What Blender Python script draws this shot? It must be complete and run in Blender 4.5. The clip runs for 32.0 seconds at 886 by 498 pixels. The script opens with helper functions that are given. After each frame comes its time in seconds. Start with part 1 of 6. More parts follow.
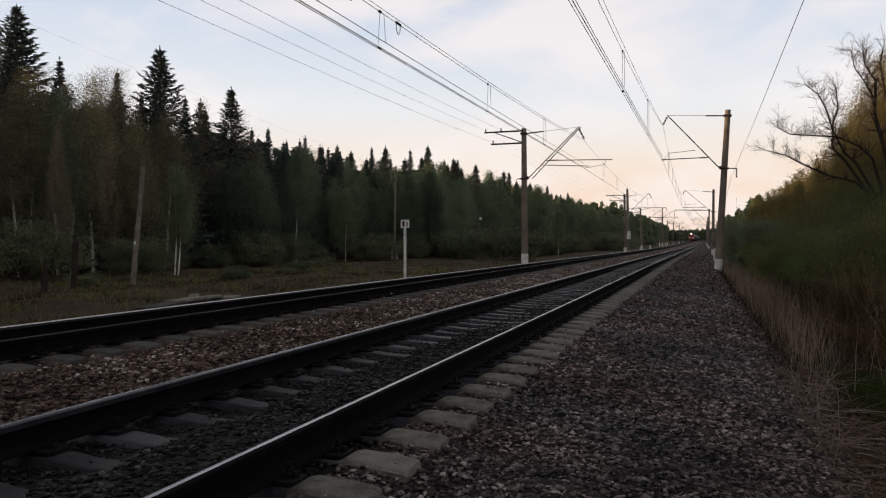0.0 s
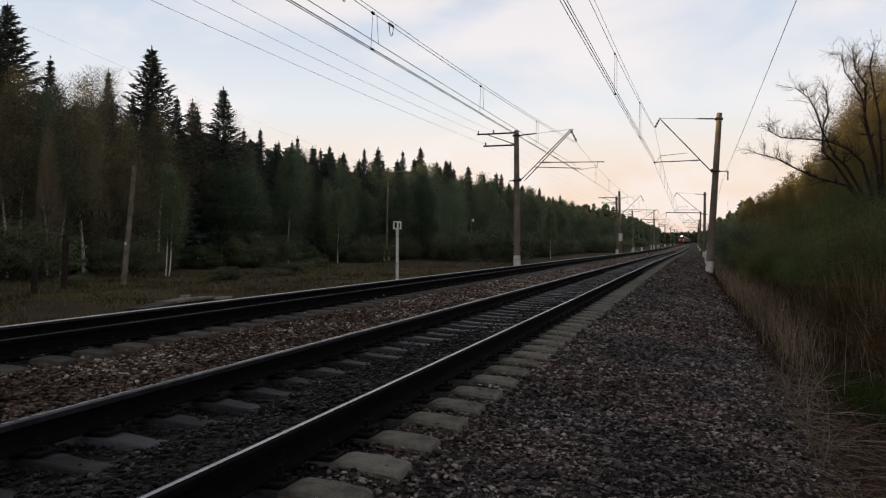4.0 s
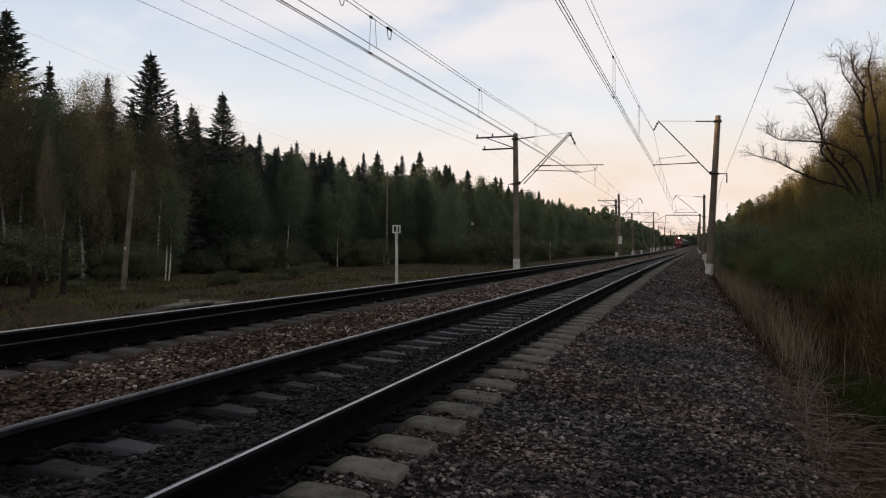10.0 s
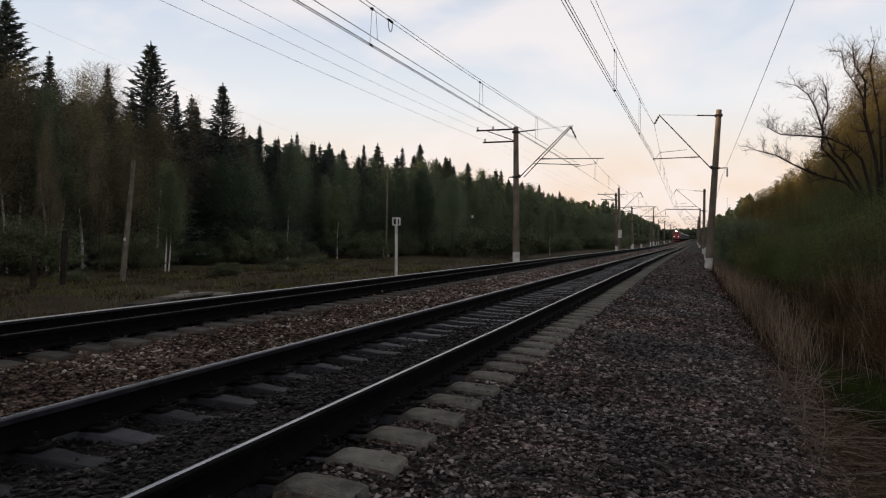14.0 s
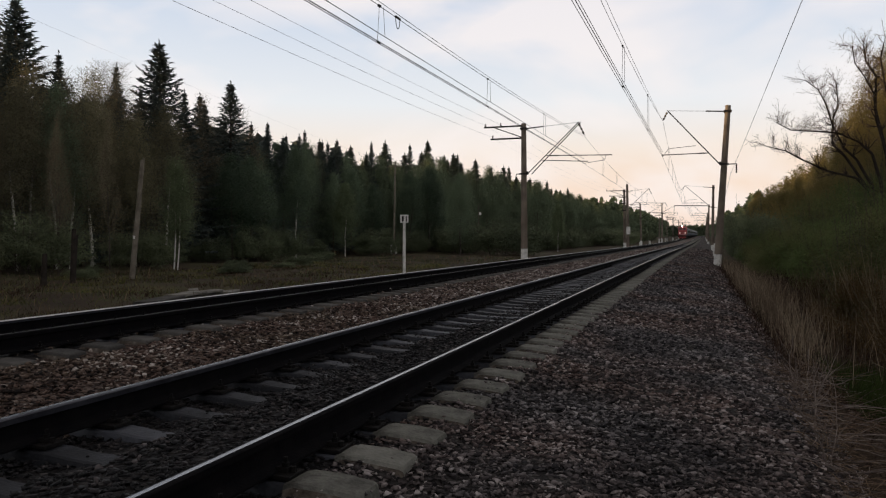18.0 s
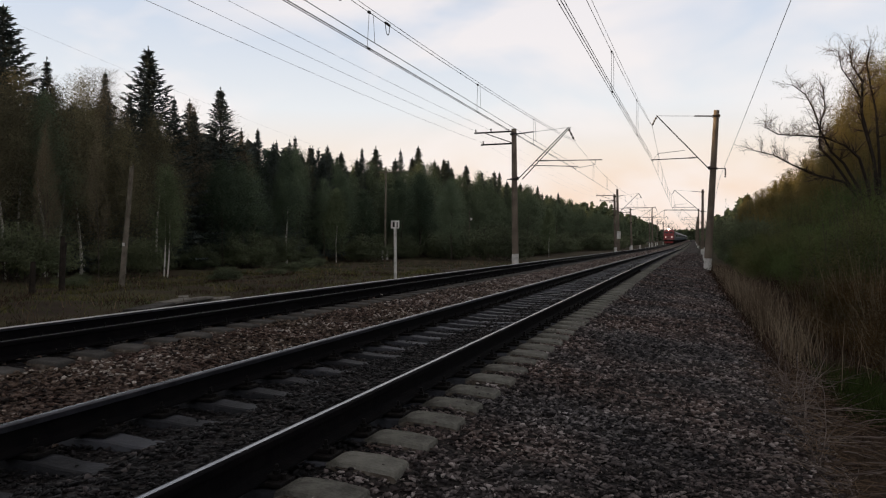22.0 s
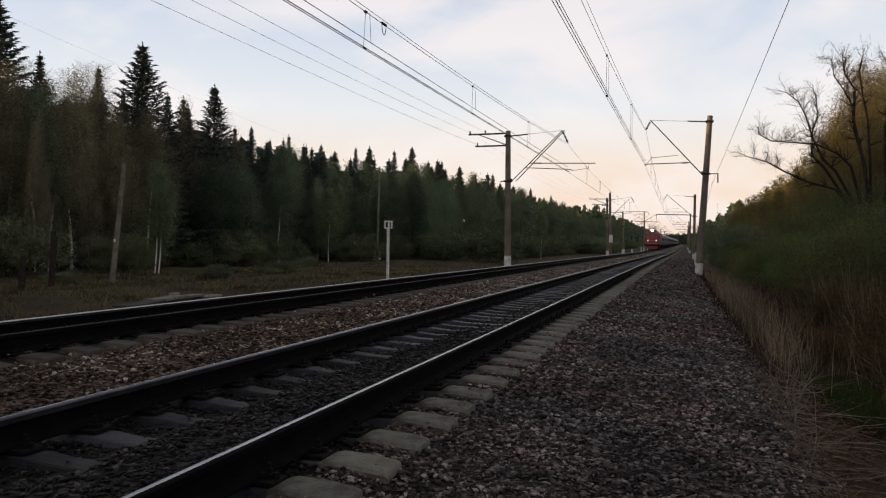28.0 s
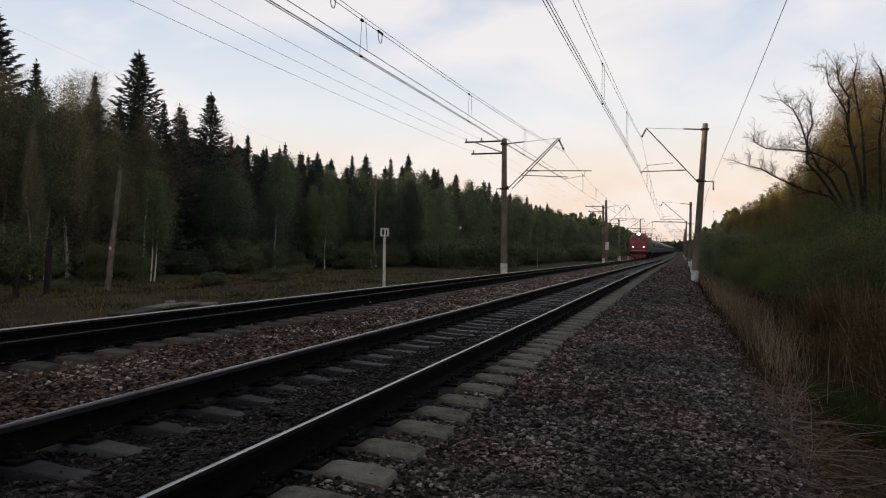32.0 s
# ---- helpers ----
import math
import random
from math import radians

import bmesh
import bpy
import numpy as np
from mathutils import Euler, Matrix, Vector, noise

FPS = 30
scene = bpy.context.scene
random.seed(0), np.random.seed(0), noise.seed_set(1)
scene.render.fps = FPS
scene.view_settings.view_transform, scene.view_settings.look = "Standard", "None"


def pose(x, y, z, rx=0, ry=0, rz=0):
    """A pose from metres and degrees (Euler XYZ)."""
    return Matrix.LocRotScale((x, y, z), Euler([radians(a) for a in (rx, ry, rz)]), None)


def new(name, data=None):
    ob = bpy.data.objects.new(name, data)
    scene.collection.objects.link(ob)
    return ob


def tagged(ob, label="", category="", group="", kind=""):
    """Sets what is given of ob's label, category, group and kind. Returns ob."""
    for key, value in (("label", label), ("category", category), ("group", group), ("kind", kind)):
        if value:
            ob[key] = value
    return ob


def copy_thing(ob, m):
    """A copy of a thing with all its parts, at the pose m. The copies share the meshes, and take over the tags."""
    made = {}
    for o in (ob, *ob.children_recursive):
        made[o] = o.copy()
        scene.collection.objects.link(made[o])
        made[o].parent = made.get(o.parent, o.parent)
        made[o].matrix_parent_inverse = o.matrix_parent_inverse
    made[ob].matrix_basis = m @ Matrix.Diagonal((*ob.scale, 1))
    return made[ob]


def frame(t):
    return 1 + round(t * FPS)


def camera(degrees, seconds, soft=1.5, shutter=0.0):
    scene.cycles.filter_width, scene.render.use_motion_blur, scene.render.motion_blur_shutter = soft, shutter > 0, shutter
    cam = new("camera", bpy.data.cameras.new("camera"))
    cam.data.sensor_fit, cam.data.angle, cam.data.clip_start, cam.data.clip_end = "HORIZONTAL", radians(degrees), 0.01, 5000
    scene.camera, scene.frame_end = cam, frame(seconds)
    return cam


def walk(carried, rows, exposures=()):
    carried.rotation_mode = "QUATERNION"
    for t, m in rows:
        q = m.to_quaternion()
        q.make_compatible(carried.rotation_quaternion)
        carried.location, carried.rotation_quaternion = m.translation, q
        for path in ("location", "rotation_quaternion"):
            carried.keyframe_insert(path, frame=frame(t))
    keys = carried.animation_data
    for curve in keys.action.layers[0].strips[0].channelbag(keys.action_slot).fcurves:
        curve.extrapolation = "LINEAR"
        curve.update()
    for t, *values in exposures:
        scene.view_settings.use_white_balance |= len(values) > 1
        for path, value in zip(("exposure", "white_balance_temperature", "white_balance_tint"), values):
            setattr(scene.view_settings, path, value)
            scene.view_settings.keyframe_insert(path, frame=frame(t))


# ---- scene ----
cam = camera(63.0, 32.0, soft=1.2)
PATH = [
    (0, pose(0.000, -0.000, 1.017, 89.493, 0.000, 19.498)),
    (0.5, pose(-0.005, 0.001, 1.013, 89.579, -0.203, 19.128)),
    (1, pose(-0.005, 0.002, 1.015, 89.579, -0.466, 19.171)),
    (1.5, pose(-0.009, 0.003, 1.018, 89.640, -0.290, 18.928)),
    (2, pose(-0.010, 0.001, 1.023, 89.784, -0.044, 18.981)),
    (2.5, pose(-0.007, 0.001, 1.019, 89.672, -0.024, 19.196)),
    (3, pose(-0.005, 0.003, 1.018, 89.793, -0.156, 19.006)),
    (3.5, pose(0.000, 0.003, 1.019, 89.589, -0.199, 18.933)),
    (5.5, pose(0.001, 0.002, 1.018, 89.787, -0.095, 18.721)),
    (6, pose(0.002, 0.004, 1.018, 89.786, -0.122, 18.720)),
    (6.5, pose(0.003, 0.004, 1.017, 89.718, -0.203, 18.883)),
    (7, pose(0.005, 0.002, 1.019, 89.663, -0.263, 18.675)),
    (7.5, pose(-0.001, 0.013, 1.015, 89.769, -0.165, 18.652)),
    (8, pose(0.005, 0.007, 1.019, 89.772, -0.067, 18.731)),
    (8.5, pose(0.004, 0.013, 1.017, 89.826, 0.010, 18.644)),
    (9, pose(0.009, 0.009, 1.017, 89.788, -0.123, 18.665)),
    (9.5, pose(0.019, 0.011, 1.018, 89.784, -0.022, 18.994)),
    (10, pose(0.017, 0.013, 1.016, 89.904, 0.056, 18.872)),
    (10.5, pose(0.012, 0.015, 1.017, 89.470, -0.004, 18.750)),
    (11, pose(0.015, 0.010, 1.017, 89.659, -0.103, 18.736)),
    (11.5, pose(0.018, 0.006, 1.016, 89.979, -0.181, 18.809)),
    (12, pose(0.014, 0.011, 1.017, 90.046, -0.164, 18.816)),
    (12.5, pose(0.022, 0.005, 1.018, 89.933, -0.354, 19.052)),
    (13, pose(0.021, 0.009, 1.015, 89.965, -0.384, 18.771)),
    (13.5, pose(0.021, 0.005, 1.018, 89.512, -0.291, 18.787)),
    (15.5, pose(0.014, 0.010, 1.012, 89.091, -0.726, 19.472)),
    (16, pose(0.018, 0.013, 1.012, 88.999, -0.688, 19.832)),
    (16.5, pose(0.016, 0.009, 1.015, 88.981, -0.394, 19.873)),
    (17, pose(0.018, 0.012, 1.015, 89.062, -0.340, 19.603)),
    (17.5, pose(0.018, 0.006, 1.015, 89.178, -0.181, 19.758)),
    (18, pose(0.009, 0.014, 1.016, 89.098, -0.135, 19.470)),
    (18.5, pose(0.013, 0.010, 1.017, 89.306, -0.145, 19.263)),
    (19, pose(0.010, 0.008, 1.016, 89.360, 0.031, 19.192)),
    (19.5, pose(0.011, 0.011, 1.019, 89.390, 0.115, 19.281)),
    (20, pose(0.022, 0.012, 1.014, 89.298, 0.229, 19.438)),
    (20.5, pose(0.019, 0.012, 1.013, 89.024, 0.252, 19.068)),
    (21, pose(0.012, 0.011, 1.011, 88.778, 0.164, 18.771)),
    (21.5, pose(0.011, 0.016, 1.016, 89.346, 0.373, 18.726)),
    (22, pose(0.016, 0.009, 1.018, 89.534, 0.175, 18.766)),
    (22.5, pose(0.010, 0.010, 1.017, 89.660, -0.025, 18.528)),
    (23, pose(0.014, 0.015, 1.013, 89.693, 0.001, 18.402)),
    (23.5, pose(0.016, 0.007, 1.015, 89.573, -0.078, 18.026)),
    (24, pose(0.009, 0.009, 1.016, 89.553, -0.209, 18.001)),
    (24.5, pose(0.013, 0.013, 1.013, 89.696, -0.102, 18.037)),
    (25, pose(0.009, 0.010, 1.020, 89.668, -0.200, 18.055)),
    (25.5, pose(0.007, 0.004, 1.019, 89.849, -0.171, 18.169)),
    (27.5, pose(0.005, -0.001, 1.017, 89.640, -0.506, 18.161)),
    (28, pose(-0.003, 0.001, 1.016, 89.613, -0.688, 18.158)),
    (28.5, pose(0.003, -0.004, 1.019, 89.771, -0.813, 18.240)),
    (29, pose(-0.001, -0.001, 1.019, 89.869, -0.609, 18.148)),
    (29.5, pose(0.003, 0.004, 1.021, 90.015, -0.470, 18.117)),
    (30, pose(0.008, 0.003, 1.021, 89.796, -0.489, 18.327)),
    (30.5, pose(0.005, 0.003, 1.020, 89.757, -0.387, 18.101)),
    (31, pose(0.004, 0.004, 1.019, 89.910, -0.205, 18.292)),
    (31.5, pose(0.003, 0.006, 1.021, 90.076, -0.414, 18.101)),
    (32, pose(0.002, 0.003, 1.022, 90.201, -0.651, 17.876)),
]
walk(cam, PATH, exposures=[(0, 0.0), (32, 0.0)])

# ---------------------------------------------------------------- world and sun
SUN_AZ = radians(-104)      # measured from +y (along the track), towards +x
SUN_EL = radians(6.0)
world = bpy.data.worlds.new("evening_sky")
scene.world = world
world.use_nodes = True
wn, wl = world.node_tree.nodes, world.node_tree.links
wn.clear()


def wnode(kind, **kw):
    n = wn.new(kind)
    for k, v in kw.items():
        if k == "operation":
            n.operation = v
        elif k == "blend":
            n.blend_type = v
    return n


w_out = wnode("ShaderNodeOutputWorld")
w_bg = wnode("ShaderNodeBackground")
w_sky = wnode("ShaderNodeTexSky")
w_sky.sky_type, w_sky.sun_disc = "NISHITA", False
w_sky.sun_elevation, w_sky.sun_rotation = SUN_EL, SUN_AZ
w_sky.air_density, w_sky.dust_density, w_sky.ozone_density = 1.0, 1.2, 1.4
w_tc = wnode("ShaderNodeTexCoord")
w_sep = wnode("ShaderNodeSeparateXYZ")
wl.new(w_tc.outputs["Generated"], w_sep.inputs[0])
w_ramp = wnode("ShaderNodeValToRGB")
wl.new(w_sep.outputs["Z"], w_ramp.inputs[0])
cr = w_ramp.color_ramp
SKY_STOPS = [(0.0, (1.00, 0.67, 0.48)), (0.06, (1.04, 0.77, 0.59)), (0.12, (1.03, 0.90, 0.80)), (0.18, (0.92, 0.94, 0.97)), (0.30, (0.69, 0.77, 0.91)),
             (0.40, (0.56, 0.58, 0.64)), (0.58, (0.24, 0.235, 0.24)), (1.0, (0.10, 0.094, 0.092))]
cr.elements[0].position, cr.elements[0].color = SKY_STOPS[0][0], (*SKY_STOPS[0][1], 1)
cr.elements[1].position, cr.elements[1].color = SKY_STOPS[-1][0], (*SKY_STOPS[-1][1], 1)
for pos, col in SKY_STOPS[1:-1]:
    e = cr.elements.new(pos)
    e.color = (*col, 1)
# thin evening cloud, stretched along the horizon
w_map = wnode("ShaderNodeMapping")
w_map.inputs["Scale"].default_value = (1.0, 1.0, 2.2)
w_map.inputs["Rotation"].default_value = (0.15, 0.1, 0.5)
wl.new(w_tc.outputs["Generated"], w_map.inputs[0])
w_noise = wnode("ShaderNodeTexNoise")
w_noise.inputs["Scale"].default_value, w_noise.inputs["Detail"].default_value = 3.1, 4.0
w_noise.inputs["Roughness"].default_value, w_noise.inputs["Distortion"].default_value = 0.5, 0.4
wl.new(w_map.outputs[0], w_noise.inputs["Vector"])
w_cr = wnode("ShaderNodeValToRGB")
w_cr.color_ramp.elements[0].position, w_cr.color_ramp.elements[1].position = 0.44, 0.60
wl.new(w_noise.outputs[0], w_cr.inputs[0])
w_mulc = wnode("ShaderNodeMath", operation="MULTIPLY")
w_mulc.inputs[1].default_value = 0.75
wl.new(w_cr.outputs[0], w_mulc.inputs[0])
w_mix = wnode("ShaderNodeMixRGB")
wl.new(w_mulc.outputs[0], w_mix.inputs[0])
wl.new(w_ramp.outputs[0], w_mix.inputs[1])
w_mix.inputs[2].default_value = (1.09, 1.00, 0.975, 1)
w_skys = wnode("ShaderNodeMixRGB", blend="MULTIPLY")
w_skys.inputs[0].default_value = 1.0
w_skys.inputs[2].default_value = (0.10, 0.10, 0.10, 1)
wl.new(w_sky.outputs[0], w_skys.inputs[1])
w_add = wnode("ShaderNodeMixRGB")
w_add.inputs[0].default_value = 0.86
wl.new(w_skys.outputs[0], w_add.inputs[1])
wl.new(w_mix.outputs[0], w_add.inputs[2])
wl.new(w_add.outputs[0], w_bg.inputs[0])
w_bg.inputs[1].default_value = 1.02
wl.new(w_bg.outputs[0], w_out.inputs[0])

sun = new("sun", bpy.data.lights.new("sun", "SUN"))
sun.data.energy, sun.data.angle, sun.data.color = 5.0, radians(1.5), (1.0, 0.68, 0.35)
sun_from = Vector((math.sin(SUN_AZ) * math.cos(SUN_EL), math.cos(SUN_AZ) * math.cos(SUN_EL), math.sin(SUN_EL)))
sun.rotation_mode = "QUATERNION"
sun.rotation_quaternion = sun_from.to_track_quat("Z", "Y")

# ---------------------------------------------------------------- materials
MATS = {}


def ramp_node(nt, stops):
    r = nt.nodes.new("ShaderNodeValToRGB")
    e = r.color_ramp.elements
    e[0].position, e[0].color = stops[0][0], (*stops[0][1], 1)
    e[1].position, e[1].color = stops[-1][0], (*stops[-1][1], 1)
    for p, c in stops[1:-1]:
        k = e.new(p)
        k.color = (*c, 1)
    return r


def material(name, stops, scale=4.0, rough=0.9, metal=0.0, bump=0.3, bump_scale=None, island=None, obj_random=0.0,
             spec=0.15, fine=6.0, translucent=0.0, coords="Object", stops2=None, patch=0.5):
    """Base colour from two scales of noise, relief from the finer one. island: weight of a random tint per loose piece."""
    if name in MATS:
        return MATS[name]
    m = bpy.data.materials.new(name)
    m.use_nodes = True
    nt = m.node_tree
    b = nt.nodes["Principled BSDF"]
    tc = nt.nodes.new("ShaderNodeTexCoord")
    n1 = nt.nodes.new("ShaderNodeTexNoise")
    n1.inputs["Scale"].default_value, n1.inputs["Detail"].default_value = scale, 5.0
    n2 = nt.nodes.new("ShaderNodeTexNoise")
    n2.inputs["Scale"].default_value, n2.inputs["Detail"].default_value = (bump_scale or scale * fine), 4.0
    for n in (n1, n2):
        nt.links.new(tc.outputs[coords], n.inputs["Vector"])
    mix = nt.nodes.new("ShaderNodeMath")
    mix.operation = "MULTIPLY_ADD"
    mix.inputs[1].default_value, mix.inputs[2].default_value = 0.35, -0.175
    nt.links.new(n2.outputs[0], mix.inputs[0])
    add = nt.nodes.new("ShaderNodeMath")
    add.operation = "ADD"
    nt.links.new(n1.outputs[0], add.inputs[0])
    nt.links.new(mix.outputs[0], add.inputs[1])
    last = add
    if island:
        geo = nt.nodes.new("ShaderNodeNewGeometry")
        ma = nt.nodes.new("ShaderNodeMath")
        ma.operation = "MULTIPLY_ADD"
        ma.inputs[1].default_value, ma.inputs[2].default_value = island, -island / 2
        nt.links.new(geo.outputs["Random Per Island"], ma.inputs[0])
        a2 = nt.nodes.new("ShaderNodeMath")
        a2.operation = "ADD"
        nt.links.new(last.outputs[0], a2.inputs[0])
        nt.links.new(ma.outputs[0], a2.inputs[1])
        last = a2
    if obj_random:
        oi = nt.nodes.new("ShaderNodeObjectInfo")
        ma = nt.nodes.new("ShaderNodeMath")
        ma.operation = "MULTIPLY_ADD"
        ma.inputs[1].default_value, ma.inputs[2].default_value = obj_random, -obj_random / 2
        nt.links.new(oi.outputs["Random"], ma.inputs[0])
        a2 = nt.nodes.new("ShaderNodeMath")
        a2.operation = "ADD"
        nt.links.new(last.outputs[0], a2.inputs[0])
        nt.links.new(ma.outputs[0], a2.inputs[1])
        last = a2
    r = ramp_node(nt, stops)
    nt.links.new(last.outputs[0], r.inputs[0])
    if stops2:
        r2 = ramp_node(nt, stops2)
        nt.links.new(last.outputs[0], r2.inputs[0])
        n3 = nt.nodes.new("ShaderNodeTexNoise")
        n3.inputs["Scale"].default_value, n3.inputs["Detail"].default_value = patch, 3.0
        nt.links.new(tc.outputs[coords], n3.inputs["Vector"])
        r3 = ramp_node(nt, [(0.40, (0, 0, 0)), (0.60, (1, 1, 1))])
        nt.links.new(n3.outputs[0], r3.inputs[0])
        mx = nt.nodes.new("ShaderNodeMixRGB")
        nt.links.new(r3.outputs[0], mx.inputs[0])
        nt.links.new(r.outputs[0], mx.inputs[1])
        nt.links.new(r2.outputs[0], mx.inputs[2])
        r = mx
    nt.links.new(r.outputs[0], b.inputs["Base Color"])
    b.inputs["Roughness"].default_value, b.inputs["Metallic"].default_value = rough, metal
    b.inputs["Specular IOR Level"].default_value = spec
    if bump:
        bp = nt.nodes.new("ShaderNodeBump")
        bp.inputs["Strength"].default_value, bp.inputs["Distance"].default_value = bump, 0.02
        nt.links.new(n2.outputs[0], bp.inputs["Height"])
        nt.links.new(bp.outputs[0], b.inputs["Normal"])
    if translucent:
        tr = nt.nodes.new("ShaderNodeBsdfTranslucent")
        nt.links.new(r.outputs[0], tr.inputs["Color"])
        ms = nt.nodes.new("ShaderNodeMixShader")
        ms.inputs[0].default_value = translucent
        out = nt.nodes["Material Output"]
        nt.links.new(b.outputs[0], ms.inputs[1])
        nt.links.new(tr.outputs[0], ms.inputs[2])
        nt.links.new(ms.outputs[0], out.inputs[0])
    MATS[name] = m
    return m


def stone_bed(name, stops, cell=26.0, rough=0.95):
    """A bed of packed stones: every cell a stone of its own tint, domed by the relief, with broad stains over it."""
    m = bpy.data.materials.new(name)
    m.use_nodes = True
    nt = m.node_tree
    b = nt.nodes["Principled BSDF"]
    tc = nt.nodes.new("ShaderNodeTexCoord")
    vo = nt.nodes.new("ShaderNodeTexVoronoi")
    vo.inputs["Scale"].default_value = cell
    n1 = nt.nodes.new("ShaderNodeTexNoise")
    n1.inputs["Scale"].default_value, n1.inputs["Detail"].default_value = 1.7, 4.0
    for n in (vo, n1):
        nt.links.new(tc.outputs["Object"], n.inputs["Vector"])
    sep = nt.nodes.new("ShaderNodeSeparateColor")
    nt.links.new(vo.outputs["Color"], sep.inputs[0])
    mx = nt.nodes.new("ShaderNodeMath")
    mx.operation = "MULTIPLY_ADD"
    mx.inputs[1].default_value = 0.6
    nt.links.new(sep.outputs[0], mx.inputs[0])
    half = nt.nodes.new("ShaderNodeMath")
    half.operation = "MULTIPLY_ADD"
    half.inputs[1].default_value, half.inputs[2].default_value = 0.7, -0.15
    nt.links.new(n1.outputs[0], half.inputs[0])
    nt.links.new(half.outputs[0], mx.inputs[2])
    r = ramp_node(nt, stops)
    nt.links.new(mx.outputs[0], r.inputs[0])
    nt.links.new(r.outputs[0], b.inputs["Base Color"])
    b.inputs["Roughness"].default_value = rough
    b.inputs["Specular IOR Level"].default_value = 0.15
    bp = nt.nodes.new("ShaderNodeBump")
    bp.invert = True
    bp.inputs["Strength"].default_value, bp.inputs["Distance"].default_value = 1.0, 0.03
    nt.links.new(vo.outputs["Distance"], bp.inputs["Height"])
    nt.links.new(bp.outputs[0], b.inputs["Normal"])
    MATS[name] = m
    return m


def glow(name, color, strength):
    if name in MATS:
        return MATS[name]
    m = bpy.data.materials.new(name)
    m.use_nodes = True
    b = m.node_tree.nodes["Principled BSDF"]
    b.inputs["Base Color"].default_value = (*color, 1)
    b.inputs["Emission Color"].default_value = (*color, 1)
    b.inputs["Emission Strength"].default_value = strength
    MATS[name] = m
    return m


M_BALLAST = stone_bed("ballast_red_brown", [(0.15, (0.0195, 0.0137, 0.0117)), (0.5, (0.0605, 0.0399, 0.0322)), (0.85, (0.1463, 0.1122, 0.0955))], 24)
M_STONE_RED = material("ballast_stone_red", [(0.10, (0.014, 0.010, 0.009)), (0.4, (0.074, 0.045, 0.036)), (0.65, (0.140, 0.094, 0.076)), (0.86, (0.220, 0.168, 0.142)), (0.99, (0.50, 0.45, 0.41))],
                       scale=1.3, bump=0.5, bump_scale=60, island=0.95, rough=0.9, stops2=[(0.10, (0.012, 0.010, 0.009)), (0.5, (0.080, 0.056, 0.040)), (0.85, (0.165, 0.126, 0.096)), (0.99, (0.46, 0.41, 0.36))], patch=0.7)
# Paler copy of the ballast stone: grazing skylight is put into its colour.
M_STONE_PALE = material("sky_paled_ballast_stone", [(0.10, (0.040, 0.032, 0.030)), (0.4, (0.125, 0.093, 0.082)), (0.65, (0.20, 0.155, 0.138)), (0.86, (0.29, 0.24, 0.215)), (0.99, (0.50, 0.46, 0.43))],
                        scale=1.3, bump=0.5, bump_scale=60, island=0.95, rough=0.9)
M_STONE_GREY = material("gravel_stone_grey", [(0.05, (0.0216, 0.0205, 0.0222)), (0.40, (0.0780, 0.0709, 0.0726)), (0.62, (0.1342, 0.1235, 0.1246)), (0.85, (0.1863, 0.1697, 0.1691)), (1.0, (0.3791, 0.3491, 0.3413))],
                        scale=1.1, bump=0.5, bump_scale=60, island=1.0, rough=0.9, stops2=[(0.05, (0.0216, 0.0161, 0.0151)), (0.40, (0.0867, 0.0601, 0.0542)), (0.62, (0.1451, 0.1052, 0.0932)), (0.85, (0.2003, 0.1536, 0.1387)), (1.0, (0.3791, 0.3222, 0.3034))], patch=0.55)
M_STONE_OILY = material("ballast_stone_oily", [(0.12, (0.0023, 0.0023, 0.0028)), (0.5, (0.0081, 0.0072, 0.0085)), (0.8, (0.0189, 0.0159, 0.0173)), (0.98, (0.0848, 0.0723, 0.0708))],
                        scale=1.5, bump=0.5, bump_scale=60, island=0.9, rough=0.7, spec=0.25)
# Near bed darker than its stones: shade in the gaps put into the colour.
M_GRAVEL = stone_bed("gap_shade_gravel_bed", [(0.15, (0.0084, 0.0075, 0.0075)), (0.5, (0.0276, 0.0240, 0.0228)), (0.85, (0.0660, 0.0582, 0.0540))], 30)
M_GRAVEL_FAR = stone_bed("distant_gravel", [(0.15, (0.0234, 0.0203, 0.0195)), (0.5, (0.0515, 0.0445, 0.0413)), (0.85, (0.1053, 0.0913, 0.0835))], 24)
# Far ballast bed, paled the same way for low skylight.
M_BALLAST_FAR = stone_bed("sky_paled_far_ballast", [(0.15, (0.045, 0.033, 0.028)), (0.5, (0.105, 0.077, 0.065)), (0.85, (0.20, 0.16, 0.14))], 20)
M_OILBED = stone_bed("oil_blackened_ballast", [(0.15, (0.0034, 0.0031, 0.0034)), (0.5, (0.0102, 0.0088, 0.0090)), (0.85, (0.0289, 0.0247, 0.0229))], 26, 0.8)
# Dull top: the dark forest's reflection is put into the steel colour.
M_RAIL_DULL = material("forest_reflecting_rail_top", [(0.3, (0.022, 0.020, 0.020)), (0.7, (0.055, 0.048, 0.045))], scale=6, rough=0.5, metal=0.3, bump=0.05, spec=0.2)
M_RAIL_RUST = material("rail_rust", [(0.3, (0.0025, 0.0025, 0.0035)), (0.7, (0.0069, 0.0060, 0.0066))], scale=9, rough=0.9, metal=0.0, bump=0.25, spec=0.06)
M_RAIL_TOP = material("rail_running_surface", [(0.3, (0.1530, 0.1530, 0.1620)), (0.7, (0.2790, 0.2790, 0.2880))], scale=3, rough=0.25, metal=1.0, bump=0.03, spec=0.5)
